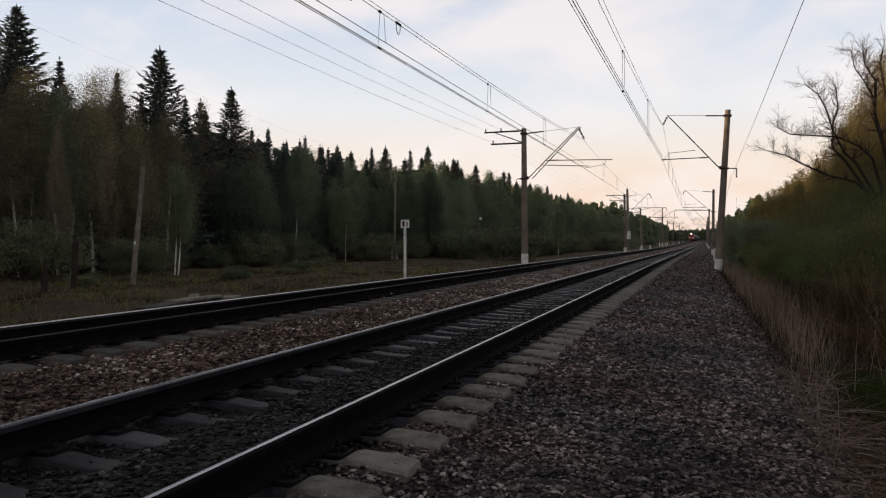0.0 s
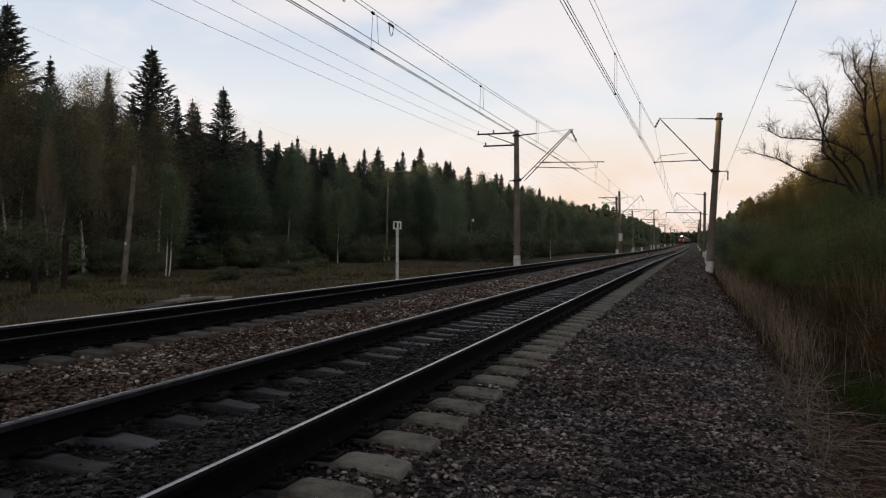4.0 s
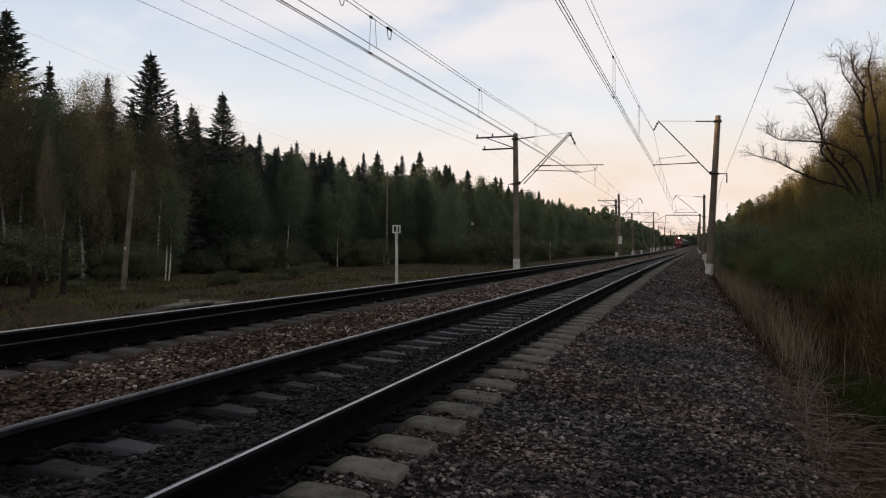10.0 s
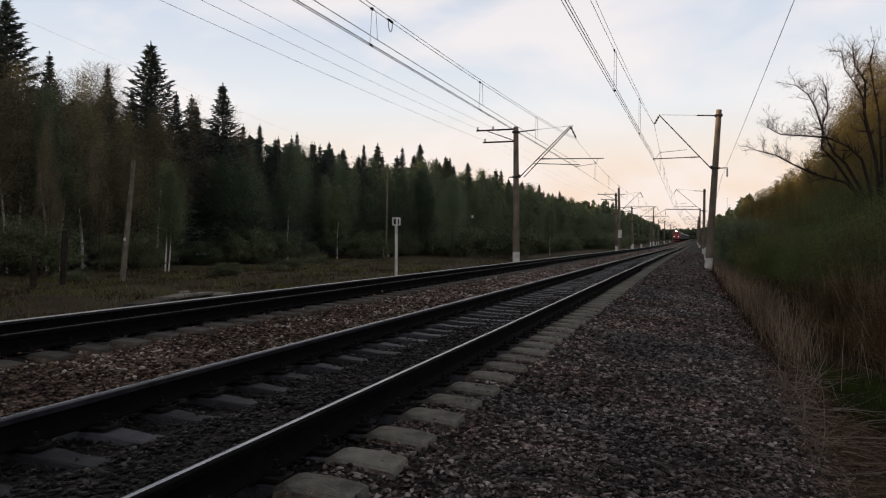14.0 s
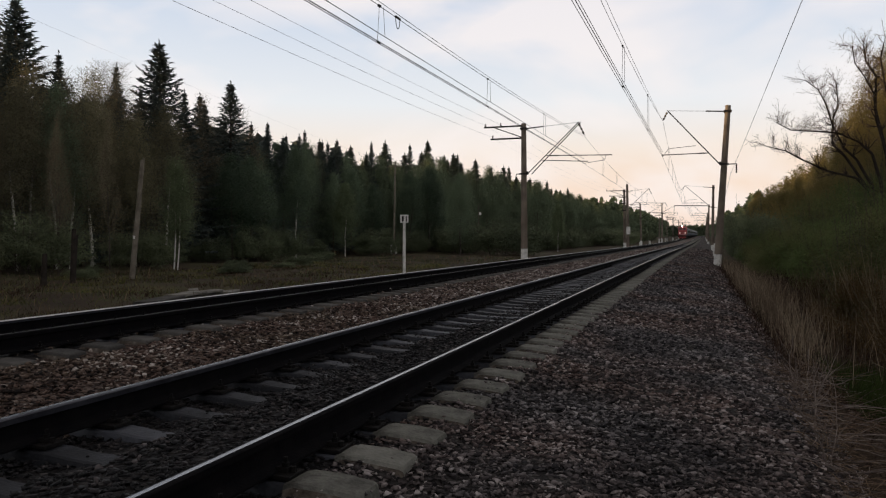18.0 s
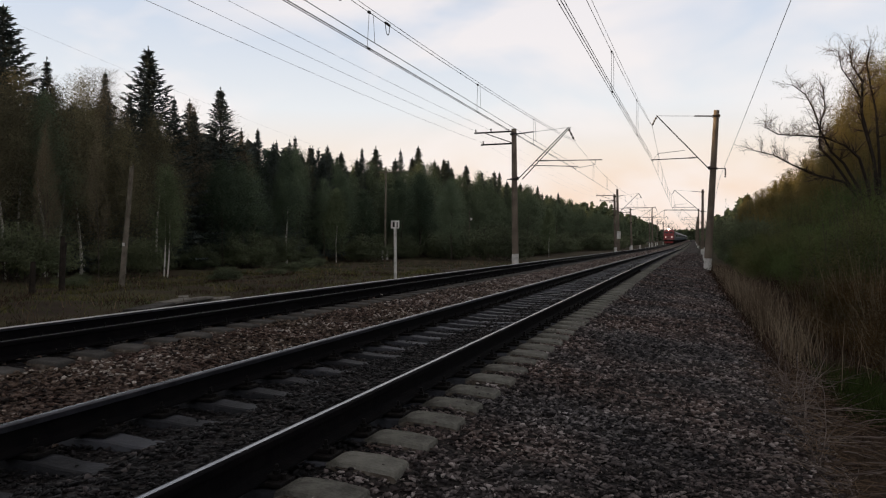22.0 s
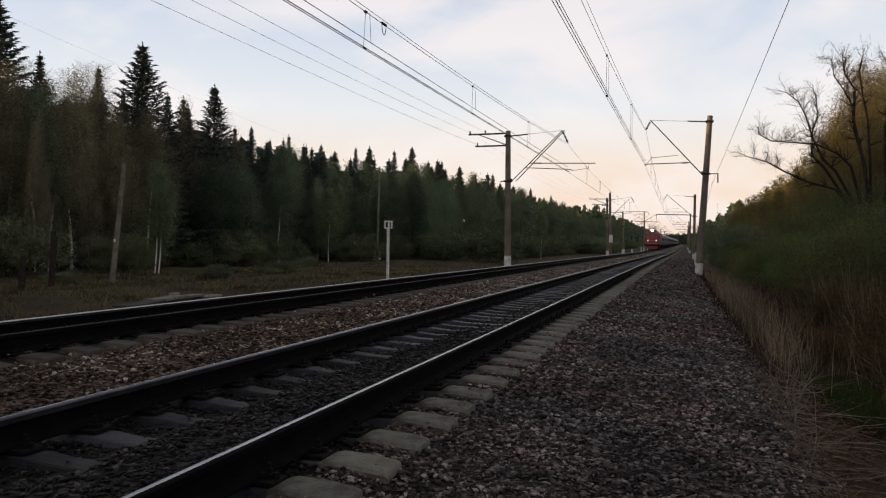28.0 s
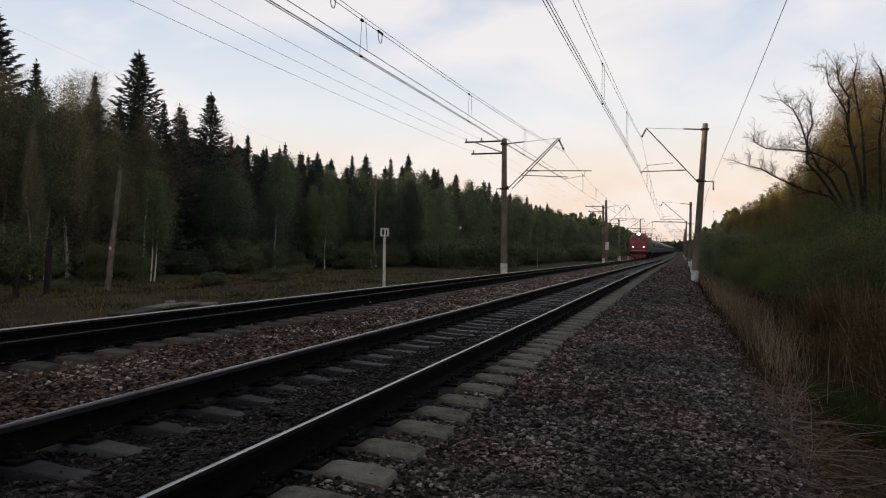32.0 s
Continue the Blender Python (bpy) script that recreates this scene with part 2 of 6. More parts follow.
# Worn steel paled further, the sky's glint put into its colour.
M_RAIL_BRIGHT = material("sky_glint_worn_steel", [(0.3, (0.4060, 0.3990, 0.3920)), (0.7, (0.5460, 0.5390, 0.5320))], scale=3, rough=0.5, metal=0.8, bump=0.03, spec=0.5)
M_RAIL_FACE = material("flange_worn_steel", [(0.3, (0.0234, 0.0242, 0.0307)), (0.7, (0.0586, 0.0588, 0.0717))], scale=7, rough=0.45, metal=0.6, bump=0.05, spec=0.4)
M_SLEEPER = material("sleeper_concrete", [(0.25, (0.0665, 0.0647, 0.0569)), (0.5, (0.1405, 0.1386, 0.1209)), (0.8, (0.2107, 0.2087, 0.1824))], scale=5.0, bump=0.8, bump_scale=38, obj_random=0.22)
M_SLEEPER_OIL = material("sleeper_concrete_oily", [(0.3, (0.0165, 0.0174, 0.0203)), (0.7, (0.0635, 0.0668, 0.0783))], scale=4, bump=0.3, bump_scale=45, rough=0.55, obj_random=0.45)
M_SLEEPER_OLD = material("weathered_sleeper_concrete", [(0.25, (0.0252, 0.0238, 0.0223)), (0.5, (0.0540, 0.0511, 0.0475)), (0.8, (0.0936, 0.0878, 0.0792))], scale=2.6, bump=0.35, bump_scale=45, obj_random=0.2)
# Darker copy for sleeper flanks: their shade is put into the colour.
M_SLEEPER_SIDE = material("side_shade_concrete", [(0.3, (0.036, 0.029, 0.023)), (0.55, (0.099, 0.083, 0.068)), (0.8, (0.216, 0.194, 0.166))], scale=7, bump=0.4, bump_scale=45, rough=0.95)
M_STEEL = material("dark_fastening_steel", [(0.3, (0.0043, 0.0042, 0.0044)), (0.7, (0.0140, 0.0120, 0.0113))], scale=20, rough=0.7, metal=0.3)
M_POLE = material("mast_concrete", [(0.25, (0.1034, 0.0847, 0.0685)), (0.5, (0.1670, 0.1362, 0.1096)), (0.8, (0.2306, 0.1915, 0.1541))], scale=1.4, bump=0.25, bump_scale=30, obj_random=0.1)
M_WHITE = material("whitewash", [(0.25, (0.36, 0.35, 0.33)), (0.5, (0.62, 0.61, 0.58)), (0.8, (0.74, 0.73, 0.70))], scale=5, bump=0.15, obj_random=0.05)
M_IRON = material("bracket_steel", [(0.3, (0.022, 0.020, 0.020)), (0.7, (0.060, 0.052, 0.048))], scale=6, rough=0.7, metal=0.4)
M_WIRE = material("weathered_copper_wire", [(0.3, (0.020, 0.018, 0.018)), (0.7, (0.045, 0.038, 0.034))], scale=3, rough=0.6, metal=0.5, bump=0)
M_WIRE_AL = material("aluminium_wire", [(0.3, (0.1800, 0.1800, 0.1980)), (0.7, (0.3420, 0.3420, 0.3600))], scale=3, rough=0.5, metal=0.7, bump=0)
M_INSUL = material("brown_porcelain", [(0.3, (0.030, 0.018, 0.014)), (0.7, (0.055, 0.030, 0.022))], scale=6, rough=0.25, bump=0, spec=0.5)
M_BARK_SPRUCE = material("spruce_bark", [(0.3, (0.045, 0.034, 0.028)), (0.7, (0.10, 0.080, 0.066))], scale=5, bump=0.5)
M_BARK_DARK = material("alder_bark", [(0.3, (0.040, 0.033, 0.028)), (0.7, (0.105, 0.088, 0.072))], scale=5, bump=0.5)
M_BARK_ALDER = material("dark_alder_bark", [(0.3, (0.014, 0.011, 0.009)), (0.7, (0.040, 0.032, 0.026))], scale=5, bump=0.5)
M_BARK_TWIG = material("budding_alder_twigs", [(0.3, (0.055, 0.038, 0.030)), (0.7, (0.13, 0.092, 0.072))], scale=3, bump=0)
M_LEAF_YOUNG = material("fresh_birch_leaves", [(0.2, (0.0869, 0.1108, 0.0604)), (0.5, (0.1391, 0.1718, 0.0941)), (0.8, (0.1969, 0.2328, 0.1343))], scale=0.6, bump=0, island=0.3, rough=0.7, spec=0.1, translucent=0.45)
M_BARK_BIRCH = material("birch_bark", [(0.30, (0.10, 0.09, 0.08)), (0.42, (0.46, 0.44, 0.41)), (0.7, (0.62, 0.60, 0.56))], scale=2.2, bump=0.2)
# Forest needles and birch leaves, lifted and blued to carry the evening haze.
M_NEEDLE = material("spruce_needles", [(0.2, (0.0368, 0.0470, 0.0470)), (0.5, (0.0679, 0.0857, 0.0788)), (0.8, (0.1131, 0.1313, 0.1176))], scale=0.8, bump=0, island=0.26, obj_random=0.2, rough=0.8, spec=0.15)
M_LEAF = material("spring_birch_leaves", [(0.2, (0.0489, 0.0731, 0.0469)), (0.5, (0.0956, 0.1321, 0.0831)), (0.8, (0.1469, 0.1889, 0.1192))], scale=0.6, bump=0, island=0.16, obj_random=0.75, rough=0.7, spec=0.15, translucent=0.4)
M_LEAF_OLIVE = material("olive_budding_leaves", [(0.2, (0.105, 0.098, 0.062)), (0.5, (0.185, 0.172, 0.105)), (0.8, (0.27, 0.25, 0.155))], scale=0.6, bump=0, island=0.16, obj_random=0.5, rough=0.75, spec=0.1, translucent=0.4)
M_LEAF_BROWN = material("brown_budding_leaves", [(0.2, (0.0450, 0.0274, 0.0136)), (0.5, (0.0855, 0.0534, 0.0232)), (0.8, (0.1259, 0.0838, 0.0341))], scale=0.9, bump=0, island=0.2, obj_random=0.4, rough=0.8, spec=0.1, translucent=0.35)
M_LEAF_WILLOW = material("forest_foot_willow_leaves", [(0.2, (0.0686, 0.0836, 0.0507)), (0.5, (0.1253, 0.1492, 0.0865)), (0.8, (0.1865, 0.2118, 0.1223))], scale=0.9, bump=0, island=0.16, obj_random=0.4, rough=0.7, spec=0.1, translucent=0.45)
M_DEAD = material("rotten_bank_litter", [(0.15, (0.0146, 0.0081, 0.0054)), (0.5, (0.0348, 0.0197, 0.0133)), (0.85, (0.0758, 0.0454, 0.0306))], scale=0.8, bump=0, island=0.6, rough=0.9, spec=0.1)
# Paler copies for trees far off: distance haze put into the colour.
M_NEEDLE_FAR = material("haze_toned_far_needles", [(0.2, (0.0489, 0.0606, 0.0489)), (0.5, (0.0733, 0.0880, 0.0684)), (0.8, (0.1026, 0.1193, 0.0928))], scale=0.8, bump=0, island=0.4, obj_random=0.2, rough=0.8, spec=0.15)
M_LEAF_FAR = material("haze_toned_far_leaves", [(0.2, (0.0652, 0.0864, 0.0553)), (0.5, (0.1191, 0.1504, 0.0923)), (0.8, (0.1826, 0.2162, 0.1293))], scale=0.08, bump=0, island=0.16, rough=0.8, spec=0.1, translucent=0.2)
M_LEAF_GOLD = material("budding_aspen_leaves", [(0.2, (0.1135, 0.0946, 0.0332)), (0.5, (0.1892, 0.1561, 0.0591)), (0.8, (0.2649, 0.2128, 0.0946))], scale=0.6, bump=0, island=0.2, obj_random=0.2, rough=0.7, spec=0.15, translucent=0.45)
M_LEAF_BUSH = material("willow_leaves", [(0.2, (0.0478, 0.0730, 0.0260)), (0.5, (0.0964, 0.1381, 0.0463)), (0.8, (0.1542, 0.2023, 0.0742))], scale=0.9, bump=0, island=0.18, obj_random=0.5, rough=0.7, spec=0.1, translucent=0.45,
                       stops2=[(0.2, (0.0579, 0.0514, 0.0222)), (0.5, (0.1079, 0.0987, 0.0417)), (0.8, (0.1620, 0.1580, 0.0695))], patch=0.45)
M_TWIG_LEAF = material("bare_twigs", [(0.2, (0.0811, 0.0656, 0.0453)), (0.5, (0.1531, 0.1273, 0.0844)), (0.8, (0.2523, 0.2155, 0.1378))], scale=0.9, bump=0, island=0.4, rough=0.85, spec=0.1)
M_GROUND = material("meadow_soil", [(0.2, (0.0179, 0.0131, 0.0088)), (0.45, (0.0446, 0.0315, 0.0193)), (0.6, (0.0487, 0.0455, 0.0193)), (0.85, (0.0974, 0.0719, 0.0421))], scale=0.30, bump=0.8, bump_scale=9, rough=1.0)
M_GRASS = material("meadow_grass", [(0.15, (0.0269, 0.0283, 0.0149)), (0.42, (0.0572, 0.0549, 0.0297)), (0.6, (0.0773, 0.0715, 0.0401)), (0.85, (0.1412, 0.1373, 0.0780))], scale=0.25, bump=0, island=0.5, rough=0.9, spec=0.1,
                   stops2=[(0.15, (0.0242, 0.0349, 0.0134)), (0.5, (0.0525, 0.0715, 0.0253)), (0.85, (0.1009, 0.1231, 0.0461))], patch=0.35)
M_DRY = material("dead_grass", [(0.15, (0.0503, 0.0354, 0.0235)), (0.5, (0.1113, 0.0776, 0.0518)), (0.85, (0.2420, 0.1725, 0.1214))], scale=0.8, bump=0, island=0.6, rough=0.9, spec=0.1)
M_STRAW = material("bleached_straw", [(0.15, (0.0727, 0.0530, 0.0350)), (0.5, (0.1600, 0.1224, 0.0840)), (0.85, (0.3104, 0.2499, 0.1800))], scale=0.8, bump=0, island=0.6, rough=0.9, spec=0.1)
M_TWIG = material("dead_twig_bark", [(0.15, (0.0804, 0.0641, 0.0568)), (0.5, (0.1497, 0.1225, 0.1088)), (0.85, (0.2764, 0.2329, 0.2103))], scale=3.0, bump=0, rough=0.9, spec=0.1, obj_random=0.5)
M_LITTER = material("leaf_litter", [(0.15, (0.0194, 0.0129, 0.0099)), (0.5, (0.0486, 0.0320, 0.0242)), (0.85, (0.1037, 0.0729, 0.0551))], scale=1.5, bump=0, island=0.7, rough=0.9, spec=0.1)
M_TUFT = material("yellow_green_tufts", [(0.15, (0.0476, 0.0499, 0.0147)), (0.5, (0.1033, 0.1042, 0.0328)), (0.85, (0.1908, 0.1721, 0.0697))], scale=0.3, bump=0, island=0.5, rough=0.9, spec=0.1)
M_GREEN = material("fresh_grass", [(0.15, (0.0161, 0.0276, 0.0058)), (0.5, (0.0288, 0.0461, 0.0092)), (0.85, (0.0490, 0.0662, 0.0161))], scale=0.8, bump=0, island=0.5, rough=0.8, spec=0.1)
M_TRAIN_RED = material("locomotive_red_paint", [(0.3, (0.2160, 0.0176, 0.0162)), (0.7, (0.3024, 0.0280, 0.0252))], scale=0.7, rough=0.42, bump=0.03, spec=0.5)
M_TRAIN_GREY = material("grey_body_paint", [(0.3, (0.0900, 0.0960, 0.1080)), (0.7, (0.1440, 0.1500, 0.1620))], scale=0.7, rough=0.5, bump=0.03)
M_COACH_BLUE = material("coach_slate_paint", [(0.3, (0.0488, 0.0650, 0.0878)), (0.7, (0.0780, 0.0975, 0.1235))], scale=0.7, rough=0.45, bump=0.03)
M_COACH_PALE = material("coach_pale_band", [(0.3, (0.2310, 0.2475, 0.2640)), (0.7, (0.3080, 0.3190, 0.3300))], scale=0.7, rough=0.45, bump=0.03)
M_BLACK = material("grimy_undercarriage", [(0.3, (0.012, 0.011, 0.010)), (0.7, (0.035, 0.030, 0.027))], scale=2, rough=0.8)
M_GLASS = material("dark_cab_glass", [(0.3, (0.012, 0.014, 0.017)), (0.7, (0.020, 0.022, 0.026))], scale=1, rough=0.08, bump=0, spec=0.8)
M_WOOD = material("weathered_pole_wood", [(0.3, (0.11, 0.095, 0.075)), (0.7, (0.22, 0.195, 0.16))], scale=3, bump=0.4, bump_scale=25)
M_LAMP = glow("headlight_glow", (1.0, 0.86, 0.76), 9.0)
M_LAMP_LOW = glow("buffer_light_glow", (1.0, 0.80, 0.70), 1.5)
M_CONC = material("old_slab_concrete", [(0.25, (0.0900, 0.0863, 0.0750)), (0.6, (0.2025, 0.1913, 0.1688)), (0.85, (0.2700, 0.2550, 0.2325))], scale=2.5, bump=0.4, bump_scale=30)

# ---------------------------------------------------------------- helpers


def mesh_object(name, verts, faces, mat, parent=None, smooth=False):
    me = bpy.data.meshes.new(name)
    me.from_pydata(verts, [], faces)
    if smooth:
        me.polygons.foreach_set("use_smooth", [True] * len(me.polygons))
    for m in (mat if isinstance(mat, (list, tuple)) else [mat]):
        me.materials.append(m)
    ob = new(name, me)
    ob.parent = parent
    return ob


def part(name, bm, mat, parent=None, label="", smooth=False):
    me = bpy.data.meshes.new(name)
    bm.normal_update()
    bm.to_mesh(me)
    bm.free()
    if smooth:
        me.polygons.foreach_set("use_smooth", [True] * len(me.polygons))
    for m in (mat if isinstance(mat, (list, tuple)) else [mat]):
        me.materials.append(m)
    ob = new(name, me)
    ob.parent = parent
    return tagged(ob, label) if label else ob


def array_mesh(name, verts, tris, mat, parent=None, sides=3):
    """A mesh from numpy arrays of vertices and of faces with the same number of corners."""
    me = bpy.data.meshes.new(name)
    verts, tris = np.asarray(verts, dtype=np.float32), np.asarray(tris, dtype=np.int32)
    n = len(tris)
    me.vertices.add(len(verts))
    me.vertices.foreach_set("co", verts.ravel())
    me.loops.add(n * sides)
    me.loops.foreach_set("vertex_index", tris.ravel())
    me.polygons.add(n)
    me.polygons.foreach_set("loop_start", np.arange(n, dtype=np.int32) * sides)
    me.update(calc_edges=True)
    me.validate()
    me.materials.append(mat)
    ob = new(name, me)
    ob.parent = parent
    return ob


def box(bm, c, s, m=None, bevel=0.0):
    g = bmesh.ops.create_cube(bm, size=1.0, matrix=(m or Matrix()) @ Matrix.Translation(c) @ Matrix.Diagonal((*s, 1)))
    if bevel:
        es = list({e for v in g["verts"] for e in v.link_edges})
        bmesh.ops.bevel(bm, geom=es, offset=bevel, segments=2, profile=0.5, affect="EDGES")
    return g["verts"]


def rod(bm, a, b, r0, r1=None, n=8):
    """A round bar from a to b."""
    a, b = Vector(a), Vector(b)
    q = (b - a).to_track_quat("Z", "Y").to_matrix().to_4x4()
    bmesh.ops.create_cone(bm, cap_ends=True, segments=n, radius1=r0, radius2=r0 if r1 is None else r1, depth=(b - a).length,
                          matrix=Matrix.Translation((a + b) / 2) @ q)


def ring_stack(bm, a, b, r, count, n=10):
    """An insulator: a stack of sheds from a to b."""
    a, b = Vector(a), Vector(b)
    rod(bm, a, b, r * 0.4, n=n)
    for i in range(count):
        p = a + (b - a) * ((i + 0.5) / count)
        h = (b - a) / count * 0.25
        rod(bm, p - h, p + h, r, r * 0.7, n=n)


def thing(name, label, category, loc=(0, 0, 0), group="", kind=""):
    ob = new(name)
    ob.empty_display_size = 0.2
    ob.location = loc
    return tagged(ob, label, category, group, kind)


def bend(y):
    return 0.0 if y < 20 else ((y - 20) ** 2 / 120 if y < 80 else y - 50)


def tx(y):
    return 0.0070 * bend(y)


def ex(y, u):
    """Extra drift of the near track away from the far one."""
    return 0.0045 * bend(y) * min(1, max(0, (u + 5.2) / 0.8)) if y < 200 else 0.0045 * 150 * min(1, max(0, (u + 5.2) / 0.8))


def tz(y):
    return 0.0 if y < 90 else (0.0052 * (y - 90) ** 2 / 180 if y < 180 else 0.0052 * (y - 135))


# ---------------------------------------------------------------- ground
PROFILE = [(-70, -1.15), (-40, -1.2), (-16, -1.2), (-13.0, -1.1), (-11.2, -0.75), (-9.9, -0.42), (-9.0, -0.33), (-8.6, -0.30), (0.7, -0.60), (1.1, -0.76), (2.2, -0.94),
           (3.5, -1.15), (6.0, -0.95), (12, -0.7), (40, -0.4)]


def profile_z(x):
    for (x0, z0), (x1, z1) in zip(PROFILE, PROFILE[1:]):
        if x <= x1:
            return z0 + (z1 - z0) * max(0, (x - x0)) / (x1 - x0)
    return PROFILE[-1][1]


def ground_z(x, y):
    u = x - tx(y)
    u -= ex(y, u)
    z = profile_z(u) + tz(y)
    if -8.6 < u < 0.7:
        return z - 0.12
    k = min(1, abs(u + 4) / 20)
    return z + k * (0.16 * noise.noise((x * 0.22, y * 0.22, 0)) + (0.14 * noise.noise((x * 0.5, y * 0.35, 7)) if u < -12 else 0) + 0.07 * noise.noise((x * 0.9, y * 0.9, 3)))


def make_ground():
    xs = [-2500, -1200, -600, -300, -160, -110, -85] + [-70 + 2 * i for i in range(20)] + [-30 + i for i in range(14)] + \
         [-16 + 0.5 * i for i in range(15)] + [-8.55, -6, -4, -2, 0.0] + [0.7 + 0.35 * i for i in range(22)] + [9, 11, 13, 16, 20, 26, 40, 70, 150, 300, 600, 1200, 2500]
    ys = [-2500, -900, -300, -100, -40, -20] + [-10 + i for i in range(60)] + [51 + 3 * i for i in range(34)] + [160, 180, 210, 250, 300, 400, 500, 600, 750, 900, 1300, 2600]
    v = [(x, y, ground_z(x, y)) for y in ys for x in xs]
    n = len(xs)
    fc = [(j * n + i, j * n + i + 1, (j + 1) * n + i + 1, (j + 1) * n + i) for j in range(len(ys) - 1) for i in range(n - 1)]
    tagged(mesh_object("ground", v, fc, M_GROUND, smooth=True), "rough spring meadow with brown and green grass beside the railway", "ground", kind="structure")


make_ground()

# ---------------------------------------------------------------- ballast bed
def bed_z(u, y=20.0):
    """Height of the stone bed across the tracks, before the stones."""
    mid = -0.205 if y < 6 else (-0.252 if y > 11 else -0.205 - 0.0094 * (y - 6))
    pts = [(-9.3, -0.62), (-8.9, -0.36), (-8.4, -0.19), (-7.5, -0.16), (-6.4, -0.12), (-5.75, -0.15), (-5.45, -0.13), (-5.2, -0.15), (-4.6, -0.19), (-4.3, -0.22), (-3.95, -0.27), (-3.2, -0.272),
           (-2.95, mid), (-2.5, mid), (-2.3, -0.275), (-1.9, -0.26), (-1.7, -0.245), (-1.48, -0.265), (-1.2, -0.33), (0.3, -0.46), (0.72, -0.53), (1.1, -0.70), (1.5, -1.0)]
    for (x0, z0), (x1, z1) in zip(pts, pts[1:]):
        if u <= x1:
            return z0 + (z1 - z0) * max(0, u - x0) / (x1 - x0)
    return pts[-1][1]


def swell(u, y):
    """Unevenness of the stone bed; flatter between the rails further along."""
    k = 0.45 if -3.9 < u < -1.75 and y > 10 else 1.0
    return k * (0.035 * noise.noise((u * 1.7, y * 1.7, 0)) + 0.02 * noise.noise((u * 5, y * 5, 2))) if y < 60 else 0


def make_bed():
    us = [-9.3 + 0.15 * i for i in range(73)]
    ys = [-12 + 0.25 * i for i in range(200)] + [38 + 1.0 * i for i in range(60)] + [98 + 5 * i for i in range(40)] + [300 + 20 * i for i in range(40)]
    v = []
    for y in ys:
        for u in us:
            h = swell(u, y)
            v.append((u + tx(y) + ex(y, u), y, bed_z(u, y) + tz(y) + h))
    n = len(us)
    fc = [(j * n + i, j * n + i + 1, (j + 1) * n + i + 1, (j + 1) * n + i) for j in range(len(ys) - 1) for i in range(n - 1)]
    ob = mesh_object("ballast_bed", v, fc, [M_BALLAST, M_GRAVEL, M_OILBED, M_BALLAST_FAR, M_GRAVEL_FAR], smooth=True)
    # ballast beyond 26 m takes the bed with skylight in its colour
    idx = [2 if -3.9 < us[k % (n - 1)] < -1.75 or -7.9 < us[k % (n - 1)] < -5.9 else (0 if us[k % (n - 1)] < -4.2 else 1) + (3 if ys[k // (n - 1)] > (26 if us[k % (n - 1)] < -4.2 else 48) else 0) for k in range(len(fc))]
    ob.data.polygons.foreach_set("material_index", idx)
    tagged(ob, "crushed stone bed under both railway tracks", "ballast", kind="structure")


make_bed()

RNG = np.random.default_rng(7)


def stone_shapes(count):
    """Angular crushed stones: hulls round a few scattered corners, all padded to one size."""
    out = []
    for _ in range(count):
        bm = bmesh.new()
        p = RNG.normal(size=(7, 3))
        p = p / np.linalg.norm(p, axis=1, keepdims=True) * RNG.uniform(0.8, 1.3, (7, 1)) * np.array([1.15, 0.95, 0.75])
        for q in p:
            bm.verts.new(q)
        bmesh.ops.convex_hull(bm, input=bm.verts)
        bmesh.ops.triangulate(bm, faces=bm.faces)
        bmesh.ops.delete(bm, geom=[v for v in bm.verts if not v.link_faces], context="VERTS")
        bm.verts.index_update()
        out.append((np.array([v.co[:] for v in bm.verts]), np.array([[v.index for v in f.verts] for f in bm.faces])))
        bm.free()
    return out


SHAPES = stone_shapes(16)


def scatter_stones(name, label, mat, bands, lift=-9.0):
    """bands: (u0, u1, y0, y1, stones per square metre, smallest, largest)."""
    V, F, base = [], [], 0
    for u0, u1, y0, y1, dens, small, large in bands:
        n = int((u1 - u0) * (y1 - y0) * dens)
        us, ys = RNG.uniform(u0, u1, n), RNG.uniform(y0, y1, n)
        size = small + (large - small) * RNG.random(n) ** 1.6
        ang = RNG.uniform(0, 2 * math.pi, n)
        kind = RNG.integers(0, len(SHAPES), n)
        tilt = RNG.uniform(-0.9, 0.9, n)
        stack = RNG.uniform(0.0, 0.75, n)
        for k in range(n):
            s = SHAPES[kind[k]][0] * size[k]
            c, d = math.cos(ang[k]), math.sin(ang[k])
            ct, st = math.cos(tilt[k]), math.sin(tilt[k])
            x, y, z = s[:, 0], s[:, 1] * ct - s[:, 2] * st * 0.8, (s[:, 1] * st + s[:, 2] * ct) * 0.7
            u, yy = float(us[k]), float(ys[k])
            h = swell(u, yy)
            V.append(np.column_stack((x * c - y * d + u + tx(yy) + ex(yy, u), x * d + y * c + yy, z + max(bed_z(u, yy), lift) + tz(yy) + h + size[k] * stack[k])))
            F.append(SHAPES[kind[k]][1] + base)
            base += len(s)
    ob = array_mesh(name, np.concatenate(V), np.concatenate(F), mat)
    return tagged(ob, label, "ballast stones", kind="stuff")


scatter_stones("ballast_stones", "reddish-brown crushed granite between the two tracks", M_STONE_RED,
               [(-5.6, -3.8, -5.0, 2.0, 160, 0.03, 0.05), (-5.6, -3.8, 2.0, 12, 950, 0.015, 0.034), (-5.6, -4.0, 12, 20, 300, 0.02, 0.042), (-8.6, -5.6, 4, 22, 60, 0.02, 0.05), (-9.0, -8.2, 4, 30, 60, 0.02, 0.05)])
